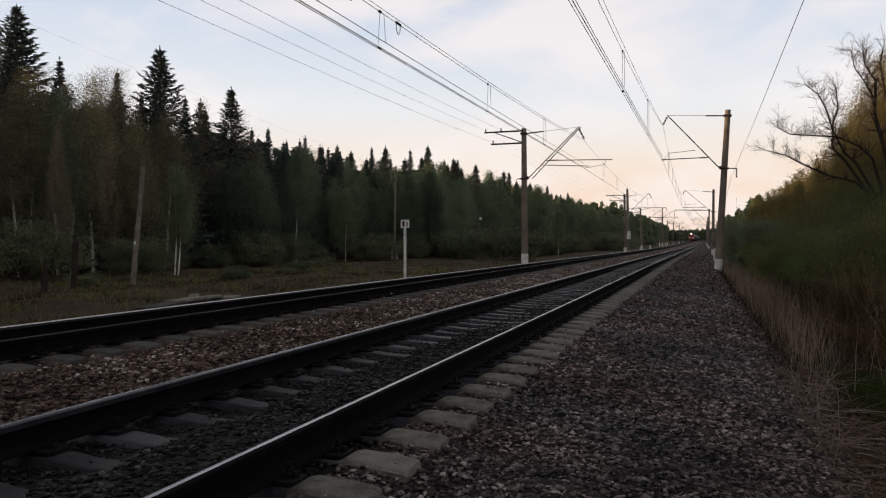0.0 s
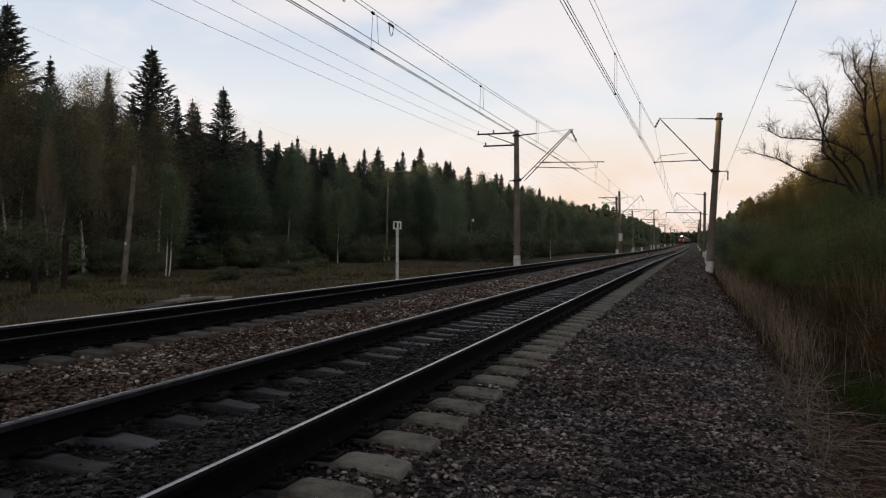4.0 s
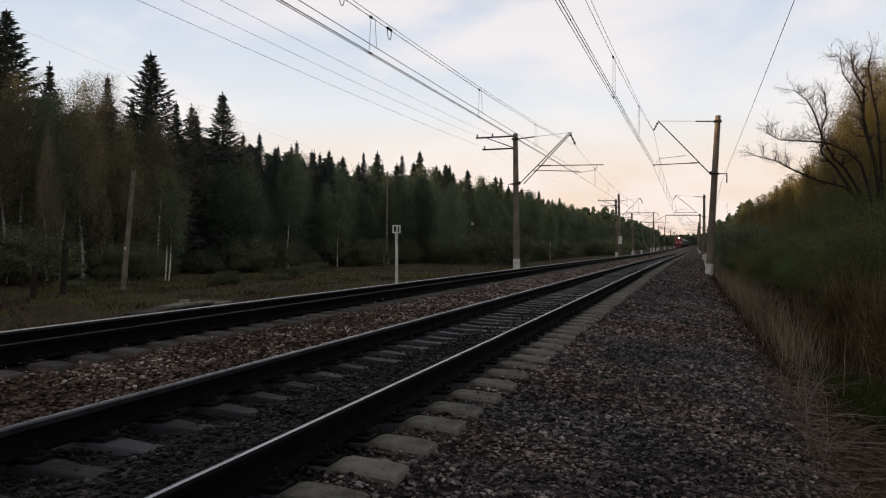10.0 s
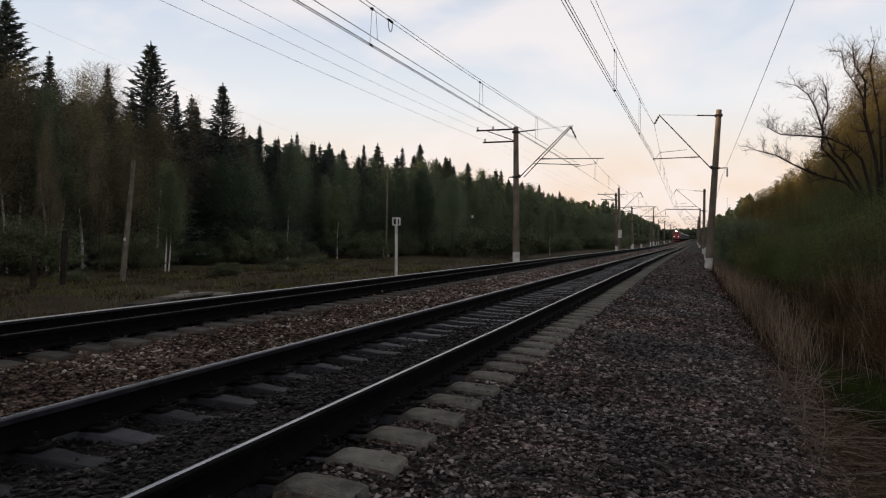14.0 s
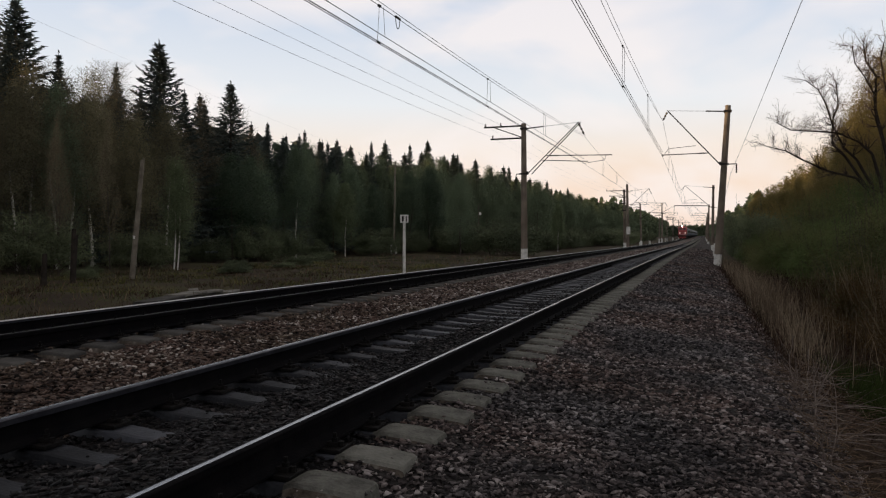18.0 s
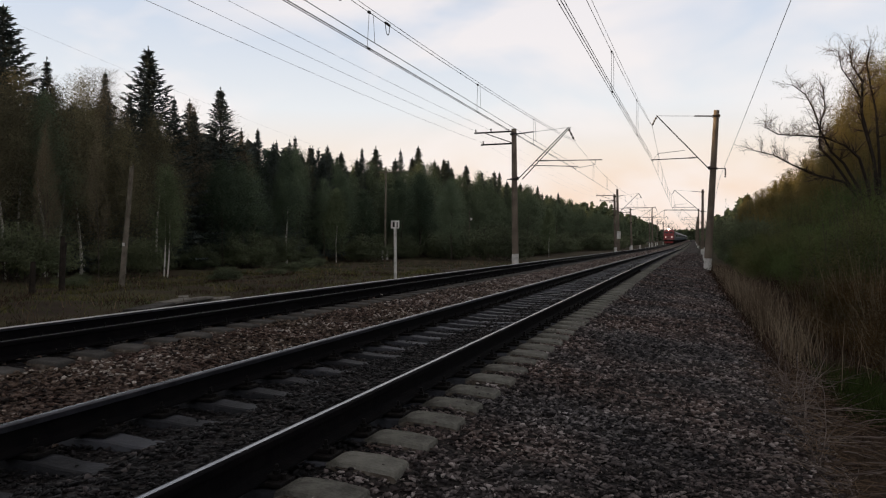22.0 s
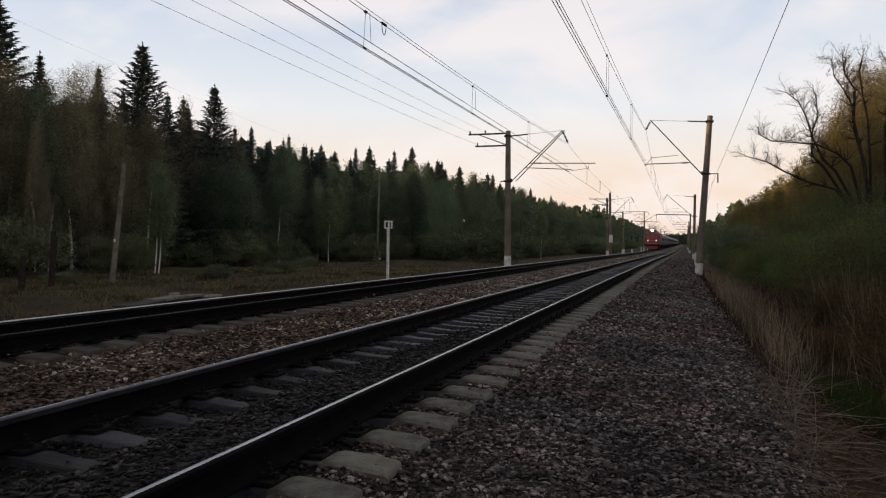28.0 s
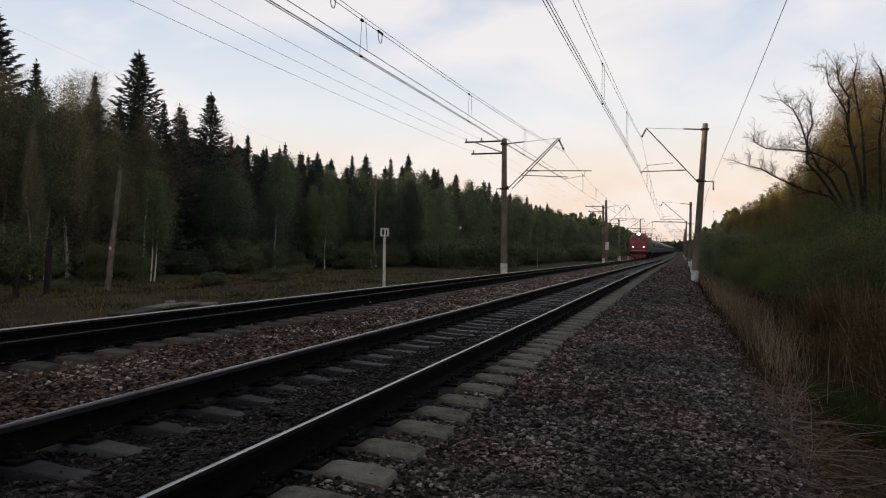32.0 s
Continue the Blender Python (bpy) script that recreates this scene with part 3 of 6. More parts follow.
scatter_stones("dusty_ballast_stones", "crushed granite between the tracks further along, paled to carry low skylight", M_STONE_PALE,
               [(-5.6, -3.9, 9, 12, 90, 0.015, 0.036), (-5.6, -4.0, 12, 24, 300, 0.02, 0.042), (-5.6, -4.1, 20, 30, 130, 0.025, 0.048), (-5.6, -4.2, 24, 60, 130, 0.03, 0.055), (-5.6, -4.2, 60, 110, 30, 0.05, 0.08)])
scatter_stones("stray_stones", "small stones strewn over the sleeper ends", M_STONE_GREY, [(-1.86, -1.48, 2, 9, 34, 0.007, 0.018), (-1.86, -1.48, 9, 18, 22, 0.010, 0.02)], lift=-0.200)
scatter_stones("oily_ballast_stones", "dark oily crushed stone between the rails", M_STONE_OILY,
               [(-3.85, -1.72, -5.0, 1.2, 160, 0.025, 0.045), (-3.85, -1.72, 1.2, 10, 900, 0.013, 0.030), (-3.85, -1.72, 10, 22, 300, 0.016, 0.032), (-3.85, -1.72, 22, 45, 90, 0.02, 0.04)])
scatter_stones("loose_oily_stones", "loose dark stones lying over the sleepers", M_STONE_OILY, [(-3.6, -3.1, 1.2, 12, 26, 0.010, 0.022), (-3.1, -2.2, 1.2, 9, 110, 0.010, 0.026), (-3.1, -2.2, 9, 16, 70, 0.012, 0.03)], lift=-0.215)
scatter_stones("gravel_stones", "grey-brown crushed stone on the walking strip beside the track", M_STONE_GREY,
               [(-1.75, 1.3, -5.0, 1.6, 420, 0.018, 0.034), (-1.9, 1.3, 1.6, 6, 1350, 0.014, 0.029), (-1.75, 1.3, 6, 12, 900, 0.016, 0.033), (-1.6, 1.25, 12, 22, 480, 0.019, 0.038), (-1.6, 1.3, 22, 50, 130, 0.028, 0.05), (-1.5, 1.2, 50, 100, 26, 0.045, 0.08)])

# ---------------------------------------------------------------- tracks
RAIL_PROFILE = [(-0.075, -0.18), (0.075, -0.18), (0.075, -0.168), (0.016, -0.148), (0.010, -0.135), (0.010, -0.055), (0.036, -0.042), (0.0375, -0.010), (0.029, -0.004),
                (0.013, 0.0), (-0.013, 0.0), (-0.029, -0.004), (-0.0375, -0.010), (-0.036, -0.042), (-0.010, -0.055), (-0.010, -0.135), (-0.016, -0.148), (-0.075, -0.168)]
RAIL_YS = [-12, 0, 10, 20] + [25 + 5 * i for i in range(12)] + [90 + 10 * i for i in range(10)] + [200, 400, 600, 850]


def rail(parent, u, z, gauge_side, top=None):
    """One rail; gauge_side: +1 where the wheel flanges run on its +x side."""
    n = len(RAIL_PROFILE)
    v = [(u + px + tx(y) + ex(y, u), y, z + pz + tz(y)) for y in RAIL_YS for px, pz in RAIL_PROFILE]
    fc, mi = [], []
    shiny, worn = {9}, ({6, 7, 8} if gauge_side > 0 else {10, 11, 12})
    # the painted sky glint also covers this rail's gauge corner
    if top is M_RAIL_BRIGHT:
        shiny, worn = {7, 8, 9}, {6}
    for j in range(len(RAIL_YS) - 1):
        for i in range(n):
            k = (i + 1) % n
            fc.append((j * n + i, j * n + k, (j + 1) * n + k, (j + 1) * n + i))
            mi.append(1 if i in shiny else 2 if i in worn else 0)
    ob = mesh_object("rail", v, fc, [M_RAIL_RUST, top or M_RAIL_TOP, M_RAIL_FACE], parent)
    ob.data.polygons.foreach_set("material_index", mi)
    return tagged(ob, "rusty steel rail with a polished running surface")


def sleeper_mesh():
    """Prestressed concrete sleeper along x, its top at the rail seat at z = 0."""
    half = [(0.0, 0.09, 0.13, -0.035), (0.4, 0.09, 0.13, -0.025), (0.58, 0.09, 0.13, -0.006), (0.95, 0.09, 0.13, -0.006), (0.99, 0.092, 0.14, 0.012), (1.03, 0.104, 0.145, 0.020), (1.20, 0.105, 0.145, 0.014), (1.355, 0.104, 0.145, -0.004), (1.375, 0.100, 0.14, -0.012), (1.382, 0.092, 0.13, -0.026)]
    st = [(-x, a, b, t) for x, a, b, t in half[:0:-1]] + half
    v, fc, mi = [], [], []
    ring = 10
    for x, a, b, t in st:
        sec = [(-b, -0.2), (-b + 0.01, -0.10), (-a - 0.012, t - 0.030), (-a - 0.004, t - 0.009), (-a + 0.010, t), (a - 0.010, t), (a + 0.004, t - 0.009), (a + 0.012, t - 0.030), (b - 0.01, -0.10), (b, -0.2)]
        v += [(x, y + 0.007 * noise.noise((x * 9, y * 9, z * 9)), z + 0.004 * noise.noise((x * 8, y * 8, 4))) for y, z in sec]
    for j in range(len(st) - 1):
        for i in range(ring - 1):
            fc.append((j * ring + i, j * ring + i + 1, (j + 1) * ring + i + 1, (j + 1) * ring + i))
            # index 2: lower flanks beyond the rails, shade painted in
            mi.append(1 if abs(st[j][0] + st[j + 1][0]) / 2 < 0.96 else (2 if i in (0, 1, 7, 8) else 0))
    fc += [tuple(range(ring - 1, -1, -1)), tuple(range((len(st) - 1) * ring, len(st) * ring))]
    mi += [0, 0]
    return v, fc, mi


def fastening_mesh():
    bm = bmesh.new()
    box(bm, (0, 0, 0.012), (0.36, 0.15, 0.024), bevel=0.004)
    for s in (-1, 1):
        box(bm, (s * 0.105, 0, 0.036), (0.07, 0.055, 0.028), bevel=0.006)
        rod(bm, (s * 0.115, 0, 0.03), (s * 0.115, 0, 0.10), 0.011, n=6)
        rod(bm, (s * 0.115, 0, 0.05), (s * 0.115, 0, 0.072), 0.02, n=6)
        rod(bm, (s * 0.158, 0, 0.02), (s * 0.158, 0, 0.055), 0.016, n=6)
    me = bpy.data.meshes.new("fastening")
    bm.to_mesh(me)
    bm.free()
    me.materials.append(M_STEEL)
    return me


FASTENING = fastening_mesh()
PITCH = 0.5277   # from sleeper to sleeper


def track(label, uc, z_right, z_left, first, count, concrete):
    t = thing("railway_track", label, "railway track", group="railway tracks")
    rail(t, uc + 0.795, z_right, -1, M_RAIL_DULL if concrete is M_SLEEPER_OLD else None)
    rail(t, uc - 0.795, z_left, 1, M_RAIL_BRIGHT if concrete is M_SLEEPER_OLD else None)
    tilt = math.atan2(z_right - z_left, 1.59)
    zc = (z_right + z_left) / 2
    v, fc, mi = sleeper_mesh()
    me = bpy.data.meshes.new("sleeper")
    me.from_pydata(v, [], fc)
    me.materials.append(concrete)
    me.materials.append(M_SLEEPER_OIL)
    me.materials.append(M_SLEEPER_SIDE)
    me.polygons.foreach_set("material_index", mi)
    rnd = random.Random(3)
    for k in range(count):
        y = first + PITCH * k
        s = new("sleeper", me)
        s.parent = t
        s.matrix_basis = Matrix.Translation((uc + tx(y) + ex(y, uc) + rnd.uniform(-0.012, 0.012), y + rnd.uniform(-0.012, 0.012), zc - 0.206 + tz(y) + rnd.uniform(-0.006, 0.004))) @ \
            Euler((rnd.uniform(-0.01, 0.01), -tilt, rnd.uniform(-0.012, 0.012))).to_matrix().to_4x4()
        if y < 32:
            for d in (-0.795, 0.795):
                f = new("fastening", FASTENING)
                f.parent = s
                f.matrix_basis = pose(d, 0, 0)
    # the far sleepers, too small to tell apart
    V, F = [], []
    y = first + PITCH * count
    n = 0
    vv = np.array([(x, b, c) for x in (-1.35, 1.35) for b, c in ((-0.13, -0.2), (-0.09, 0.0), (0.09, 0.0), (0.13, -0.2))])
    sides = [(0, 1, 5, 4), (1, 2, 6, 5), (2, 3, 7, 6), (4, 5, 6, 7)]
    while y < 420:
        V.append(vv + np.array([uc + tx(y) + ex(y, uc), y, zc - 0.206 + tz(y)]))
        F += [tuple(i + n for i in f) for f in sides]
        n += 8
        y += PITCH
    far = array_mesh("far_sleepers", np.concatenate(V), F, M_SLEEPER, t, sides=4)
    tagged(far, "concrete sleepers of the far track", kind="stuff")
    return t


track("railway track with rusty rails on pale concrete sleepers", -2.865, 0.0, 0.0, -3.67, 260, M_SLEEPER)
track("far railway track with dark rusty rails on concrete sleepers", -6.965, 0.0945, 0.023, -3.1, 260, M_SLEEPER_OLD)

# ---------------------------------------------------------------- overhead line masts
def tapered_pole(name, base, top, r0, r1, mat, parent, n=14, label=""):
    bm = bmesh.new()
    a, b = Vector(base), Vector(top)
    rings = 7
    q = (b - a).to_track_quat("Z", "Y").to_matrix()
    vs = []
    for k in range(rings + 1):
        f = k / rings
        c, r = a.lerp(b, f), r0 + (r1 - r0) * f
        vs.append([bm.verts.new(c + q @ Vector((r * math.cos(2 * math.pi * i / n), r * math.sin(2 * math.pi * i / n), 0))) for i in range(n)])
    for k in range(rings):
        for i in range(n):
            j = (i + 1) % n
            bm.faces.new((vs[k][i], vs[k][j], vs[k + 1][j], vs[k + 1][i]))
    bm.faces.new(vs[-1])
    bm.faces.new(vs[0][::-1])
    return part(name, bm, mat, parent, label, smooth=False)


def mast(y, base_u, top_u, base_z, top_z, side, wire_u, wire_z, mess_z, label, double=False, crossarm=False, feeder=False, white=1.0, reach=1.75):
    """A concrete mast with its cantilever. side: +1 where the track lies on the +x side of it. Heights are above the rail."""
    ox, oz = tx(y), tz(y)
    t = thing("catenary_mast", label, "catenary mast", (0, 0, 0), group="overhead line masts")

    def at(u, z, dy=0.0):
        return Vector((u + ox, y + dy, z + oz))

    def pole_u(z):
        return base_u + (top_u - base_u) * (z - base_z) / (top_z - base_z)
    tapered_pole("pole", at(base_u, base_z), at(top_u, top_z), 0.23, 0.16, M_POLE, t, label="grey-brown tapered concrete pole")
    if white:
        f = white / (top_z - base_z)
        p0, p1 = at(base_u, base_z + 0.02), at(base_u, base_z).lerp(at(top_u, top_z), f)
        tapered_pole("painted_base", p0, p1, 0.236, 0.236 - 0.07 * f, M_WHITE, t, label="whitewashed foot of the pole")
    s = side
    tip = at(wire_u - s * (0.25 if reach < 1 else 0.35), mess_z + (0.62 if reach < 1 else 0.85))
    foot_z = wire_z - 0.55
    foot = at(pole_u(foot_z) + s * 0.24, foot_z)
    offs = (0.0, 0.3) if double else (0,)
    for d in offs:
        bm = bmesh.new()
        rod(bm, foot + Vector((s * d * 0.9, d * 0.3, 0)), tip + Vector((s * d * 0.4, d * 0.2, 0.02)), 0.032)
        part("cantilever", bm, M_IRON, t)
    bm = bmesh.new()
    rod(bm, at(pole_u(foot_z) - s * 0.5, foot_z), foot, 0.03)
    box(bm, at(pole_u(foot_z), foot_z), (0.52, 0.46, 0.09), bevel=0.01)
    box(bm, at(pole_u(foot_z) + s * 0.2, foot_z + 0.06), (0.16, 0.12, 0.2), bevel=0.01)
    part("cantilever_bracket", bm, M_IRON, t)
    # tie rod at the top
    tie = at(pole_u(top_z - 0.35), top_z - 0.35)
    ins = tie.lerp(tip, 0.36)
    bm = bmesh.new()
    rod(bm, tie, ins, 0.04)
    box(bm, tie, (0.44, 0.40, 0.12), bevel=0.01)
    part("tie_bracket", bm, M_IRON, t)
    bm = bmesh.new()
    rod(bm, ins, tip, 0.012, n=5)
    part("tie_rod", bm, M_IRON, t)
    # messenger insulator string
    bm = bmesh.new()
    ring_stack(bm, tip + Vector((0, 0, -0.08)), at(wire_u, mess_z + 0.05), 0.075, 3)
    part("insulator", bm, M_INSUL, t)
    # registration arm
    rod0 = foot.lerp(tip, 0.36 if reach > 1 else 0.21)
    bm = bmesh.new()
    end = at(wire_u + s * reach, wire_z + (0.5 if reach > 1 else 0.12))
    rod(bm, rod0, end, 0.028)
    if reach > 1:
        rod(bm, at(wire_u + s * 1.35, wire_z + 0.48), at(wire_u + s * 1.3, wire_z + 0.2), 0.012, n=5)
        rod(bm, at(wire_u + s * 1.3, wire_z + 0.2), at(wire_u, wire_z + 0.02), 0.014, n=5)
    else:
        rod(bm, end, at(wire_u + s * 0.0, wire_z + 0.02), 0.012, n=5)
        rod(bm, at(wire_u - s * 0.35, wire_z + 0.5), at(wire_u - s * 1.9, wire_z + 0.62), 0.016, n=5)
        rod(bm, at(wire_u - s * 0.35, wire_z + 0.5), at(wire_u + s * 0.02, wire_z + 0.02), 0.012, n=5)
    part("registration_arm", bm, M_IRON, t)
    bm = bmesh.new()
    ring_stack(bm, rod0.lerp(end, 0.06), rod0.lerp(end, 0.2), 0.06, 4)
    part("insulator", bm, M_INSUL, t)
    if double:
        r2 = foot.lerp(tip, 0.27)
        bm = bmesh.new()
        rod(bm, r2, at(wire_u + s * 0.25, wire_z + 0.14), 0.026)
        part("registration_arm", bm, M_IRON, t)
    if crossarm:
        for z, reach, pins in ((top_z - 0.15, 2.7, (2.6, 1.55)), (top_z - 0.95, 2.25, (2.1,))):
            bm = bmesh.new()
            u = pole_u(z)
            box(bm, at(u - s * reach / 2, z), (reach, 0.09, 0.10), bevel=0.008)
            part("crossarm", bm, M_IRON, t)
            for p in pins:
                bm = bmesh.new()
                ring_stack(bm, at(u - s * p, z + 0.05), at(u - s * p, z + 0.25), 0.06, 2)
                part("insulator", bm, M_INSUL, t)
        bm = bmesh.new()
        rod(bm, at(pole_u(top_z) - s * 1.95, top_z - 0.2), at(pole_u(top_z) - s * 0.12, top_z - 0.9), 0.03)
        part("crossarm_brace", bm, M_IRON, t)
    if feeder:
        bm = bmesh.new()
        rod(bm, at(pole_u(foot_z), foot_z), at(pole_u(foot_z) - s * 0.72, foot_z), 0.03)
        part("feeder_arm", bm, M_IRON, t)
        bm = bmesh.new()
        ring_stack(bm, at(pole_u(foot_z) - s * 0.68, foot_z - 0.04), at(pole_u(foot_z) - s * 0.68, foot_z - 0.55), 0.06, 4)
        part("insulator", bm, M_INSUL, t)
    return t


R_LABEL = "weathered concrete overhead line mast with whitewashed foot and steel cantilever"
L_LABEL = "concrete overhead line mast with feeder crossarms above and a double cantilever"
RIGHT_MASTS = [(-22.5, 1.05, 1.4), (46.5, 1.03, 1.57), (109, 1.46, 1.5), (176, 1.2, 1.3), (242, 1.1, 1.2), (305, 1.1, 1.2), (370, 1.1, 1.2), (435, 1.1, 1.2)]
LEFT_MASTS = [(-22.5, -10.8, -10.9), (46.5, -10.8, -10.88), (112, -10.9, -11.05), (160, -12.3, -12.6), (228, -11.6, -11.6), (292, -11.0, -11.0), (358, -11.0, -11.0), (424, -11.0, -11.0)]


def wire_u_at(y, right):
    if y < 0:
        return -2.9 if right else -7.75
    base = -2.15 if right else -6.95
    return base if y < 60 else (-2.6 if right else -7.1)


for y, b, tp in RIGHT_MASTS:
    near = y < 60
    mast(y, b, tp, -0.9, 8.95 if near else 8.5, -1, wire_u_at(y, True), 6.0 if near else 5.9, 8.2 if near else 7.9, R_LABEL, feeder=near, white=0.95, reach=0.05)
for y, b, tp in LEFT_MASTS:
    near = y < 60
    mast(y, b, tp, -0.95, 8.5 if near else 8.3, 1, wire_u_at(y, False), 5.75 if near else 5.7, 7.55, L_LABEL, double=near, crossarm=True, white=1.25)

# a second mast beside the next one of the far track, with a pale box on it
m2 = thing("anchor_mast", "dark concrete anchor mast with a pale steel cabinet at its foot", "catenary mast", group="overhead line masts")
tapered_pole("pole", (-9.55, 107, -0.6), (-9.75, 107, 8.75), 0.23, 0.16, M_POLE, m2)
bm = bmesh.new()
box(bm, (-9.5, 106.65, 2.1), (0.5, 0.4, 1.1), bevel=0.03)
part("cabinet", bm, M_WHITE, m2, "pale painted cabinet")
bm = bmesh.new()
rod(bm, (-10.9, 107, 6.0), (-9.7, 107, 6.0), 0.05)
part("crossarm", bm, M_IRON, m2)
bm = bmesh.new()
rod(bm, (-10.9, 107, 6.9), (-9.75, 107, 6.9), 0.05)
part("crossarm", bm, M_IRON, m2)

# a long beam across from the third right mast
bm = bmesh.new()
p0, p1 = (1.3 + tx(176), 176, 8.2 + tz(176)), (-6.2 + tx(176), 176, 8.35 + tz(176))
rod(bm, p0, p1, 0.09)
rod(bm, p1, (p1[0] - 0.1, 176, 6.9 + tz(176)), 0.05)
rod(bm, p1, (-9.4, 176, 5.9 + tz(176)), 0.035)
tagged(part("line_beam", bm, M_IRON), "long dark steel beam of the overhead line fixed to a mast", "beam")

# tall plain poles by the far track
for (x, y, zt, r, lab) in ((-10.3, 224, 11.4, 0.2, "tall plain concrete pole by the far track"), (-10.95, 222, 7.2, 0.16, "short grey concrete pole by the far track"),
                           (-12.6, 320, 10.5, 0.2, "tall plain concrete pole by the far track")):
    t = thing("concrete_pole", lab, "pole")
    tapered_pole("shaft", (x, y, ground_z(x, y) - 0.2), (x, y, zt), r, r * 0.75, M_POLE, t)
    tapered_pole("painted_base", (x, y, ground_z(x, y) - 0.15), (x, y, ground_z(x, y) + 1.3), r + 0.006, r, M_WHITE, t)


# ---------------------------------------------------------------- wires
def wire(name, pts, r, mat, label, parent=None):
    cu = bpy.data.curves.new(name, "CURVE")
    cu.dimensions, cu.bevel_depth, cu.bevel_resolution = "3D", r, 1
    sp = cu.splines.new("POLY")
    sp.points.add(len(pts) - 1)
    for p, q in zip(sp.points, pts):
        p.co = (*q, 1)
    cu.materials.append(mat)
    ob = new(name, cu)
    ob.parent = parent
    if parent is None:
        tagged(ob, label, "overhead wire", group="overhead wires")
    return ob


def span(a, b, sag, n=14):
    a, b = Vector(a), Vector(b)
    return [tuple(a.lerp(b, k / n) - Vector((0, 0, 4 * sag * (k / n) * (1 - k / n)))) for k in range(n + 1)]


def catenary(masts, right):
    ys = [m[0] for m in masts]
    for y0, y1 in zip(ys, ys[1:]):
        near = y0 < 0
        z = [(6.0 if right else 5.75) if yy < 60 else (5.9 if right else 5.7) for yy in (y0, y1)]
        mz = [(8.2 if right else 7.5) if yy < 60 else (7.9 if right else 7.55) for yy in (y0, y1)]
        if y0 < 0:
            z[0] = 5.72 if right else 5.6
        a = (wire_u_at(y0, right) + tx(y0), y0, z[0] + tz(y0))
        b = (wire_u_at(y1, right) + tx(y1), y1, z[1] + tz(y1))
        ma = (a[0], y0, mz[0] + tz(y0))
        mb = (b[0], y1, mz[1] + tz(y1))
        sag = 1.08 if right else 0.92
        L = "copper contact wire over the near track" if right else "copper contact wire over the far track"
        c = wire("contact_wire", span(a, b, 0.0, 6), 0.009, M_WIRE, L)
        d = Vector((0.07, 0, 0))
        if near:
            wire("contact_wire", [tuple(Vector(p) + d) for p in span(a, b, 0.0, 6)], 0.011, M_WIRE, L)
        if near:
            wire("auxiliary_wire", span((a[0], a[1], a[2] + 0.45), (b[0], b[1], b[2] + 0.3), 0.12), 0.009, M_WIRE, "auxiliary wire just above the contact wire")
        ms = span(ma, mb, sag, 20)
        second = (0.10, 0.03) if not right else (0.0, 0.3)
        wire("messenger_wire", ms, 0.008, M_WIRE, "twisted messenger wire carrying the contact wire")
        if near:
            wire("messenger_wire", [tuple(Vector(p) + Vector((second[0], 0, second[1] * 4 * (k / 20) * (1 - k / 20) if right else second[1]))) for k, p in enumerate(ms)], 0.007, M_WIRE,
             "twisted messenger wire carrying the contact wire")
        if y0 < 180:
            drops = ([4.0, 24.2, 34.5] if right else [7.0, 16.0, 25.1, 34.5]) if y0 < 0 else [y0 + (y1 - y0) * k / 7 for k in range(1, 7)]
            for yd in drops:
                f = (yd - y0) / (y1 - y0)
                p = Vector(a).lerp(Vector(b), f)
                q = Vector(ma).lerp(Vector(mb), f) - Vector((0, 0, 4 * sag * f * (1 - f)))
                wire("dropper", [tuple(q), tuple(p + Vector((0, -0.12, 0)))], 0.006, M_WIRE, "", c)
                wire("dropper", [tuple(q + Vector((0.05, 0.12, 0))), tuple(p + Vector((0.05, 0.22, 0.2)))], 0.006, M_WIRE, "", c)
                bm = bmesh.new()
                box(bm, p + Vector((0.03, -0.1, 0.01)), (0.05, 0.10, 0.04))
                part("clamp", bm, M_WIRE, c)
                bm = bmesh.new()
                box(bm, q, (0.05, 0.12, 0.05))
                part("clamp", bm, M_WIRE, c)


catenary(RIGHT_MASTS, True)
catenary(LEFT_MASTS, False)
for u, z, sag, lab in ((-13.5, 8.5, 0.55, "thin feeder wire on the outer crossarm"), (-12.45, 8.5, 0.55, "thin feeder wire on the inner crossarm"), (-13.0, 7.68, 0.5, "thin feeder wire on the lower crossarm")):
    for (y0, *_), (y1, *_) in zip(LEFT_MASTS, LEFT_MASTS[1:]):
        wire("feeder_wire", span((u + tx(y0), y0, z + tz(y0)), (u + tx(y1), y1, z + tz(y1)), sag), 0.006 if y0 < 0 else 0.003, M_WIRE_AL, lab)
wire("feeder_wire", span((1.82, -22.5, 6.45), (1.8, 46.5, 4.9), 0.12), 0.0075, M_WIRE_AL, "single feeder wire along the near masts")
wire("feeder_wire", span((1.8, 46.5, 4.95), (2.3 + tx(109), 109, 5.2 + tz(109)), 0.6), 0.010, M_WIRE_AL, "single feeder wire along the near masts")

# jumper loops and a clamp on the messenger wire of the far track
for (x, y, z) in ((-7.27, 17.1, 6.62), (-7.31, 14.5, 6.68)):
    bm = bmesh.new()
    box(bm, (x, y, z), (0.05, 0.3, 0.05), bevel=0.01)
    for k in range(8):
        a0, a1 = math.pi * k / 8, math.pi * (k + 1) / 8
        rod(bm, (x, y - 0.14 * math.cos(a0), z - 0.28 * math.sin(a0)), (x, y - 0.14 * math.cos(a1), z - 0.28 * math.sin(a1)), 0.010, n=5)
    tagged(part("jumper_loop", bm, M_WIRE), "small dark jumper loop clamped to the messenger wire", "wire fitting", group="jumper loops")


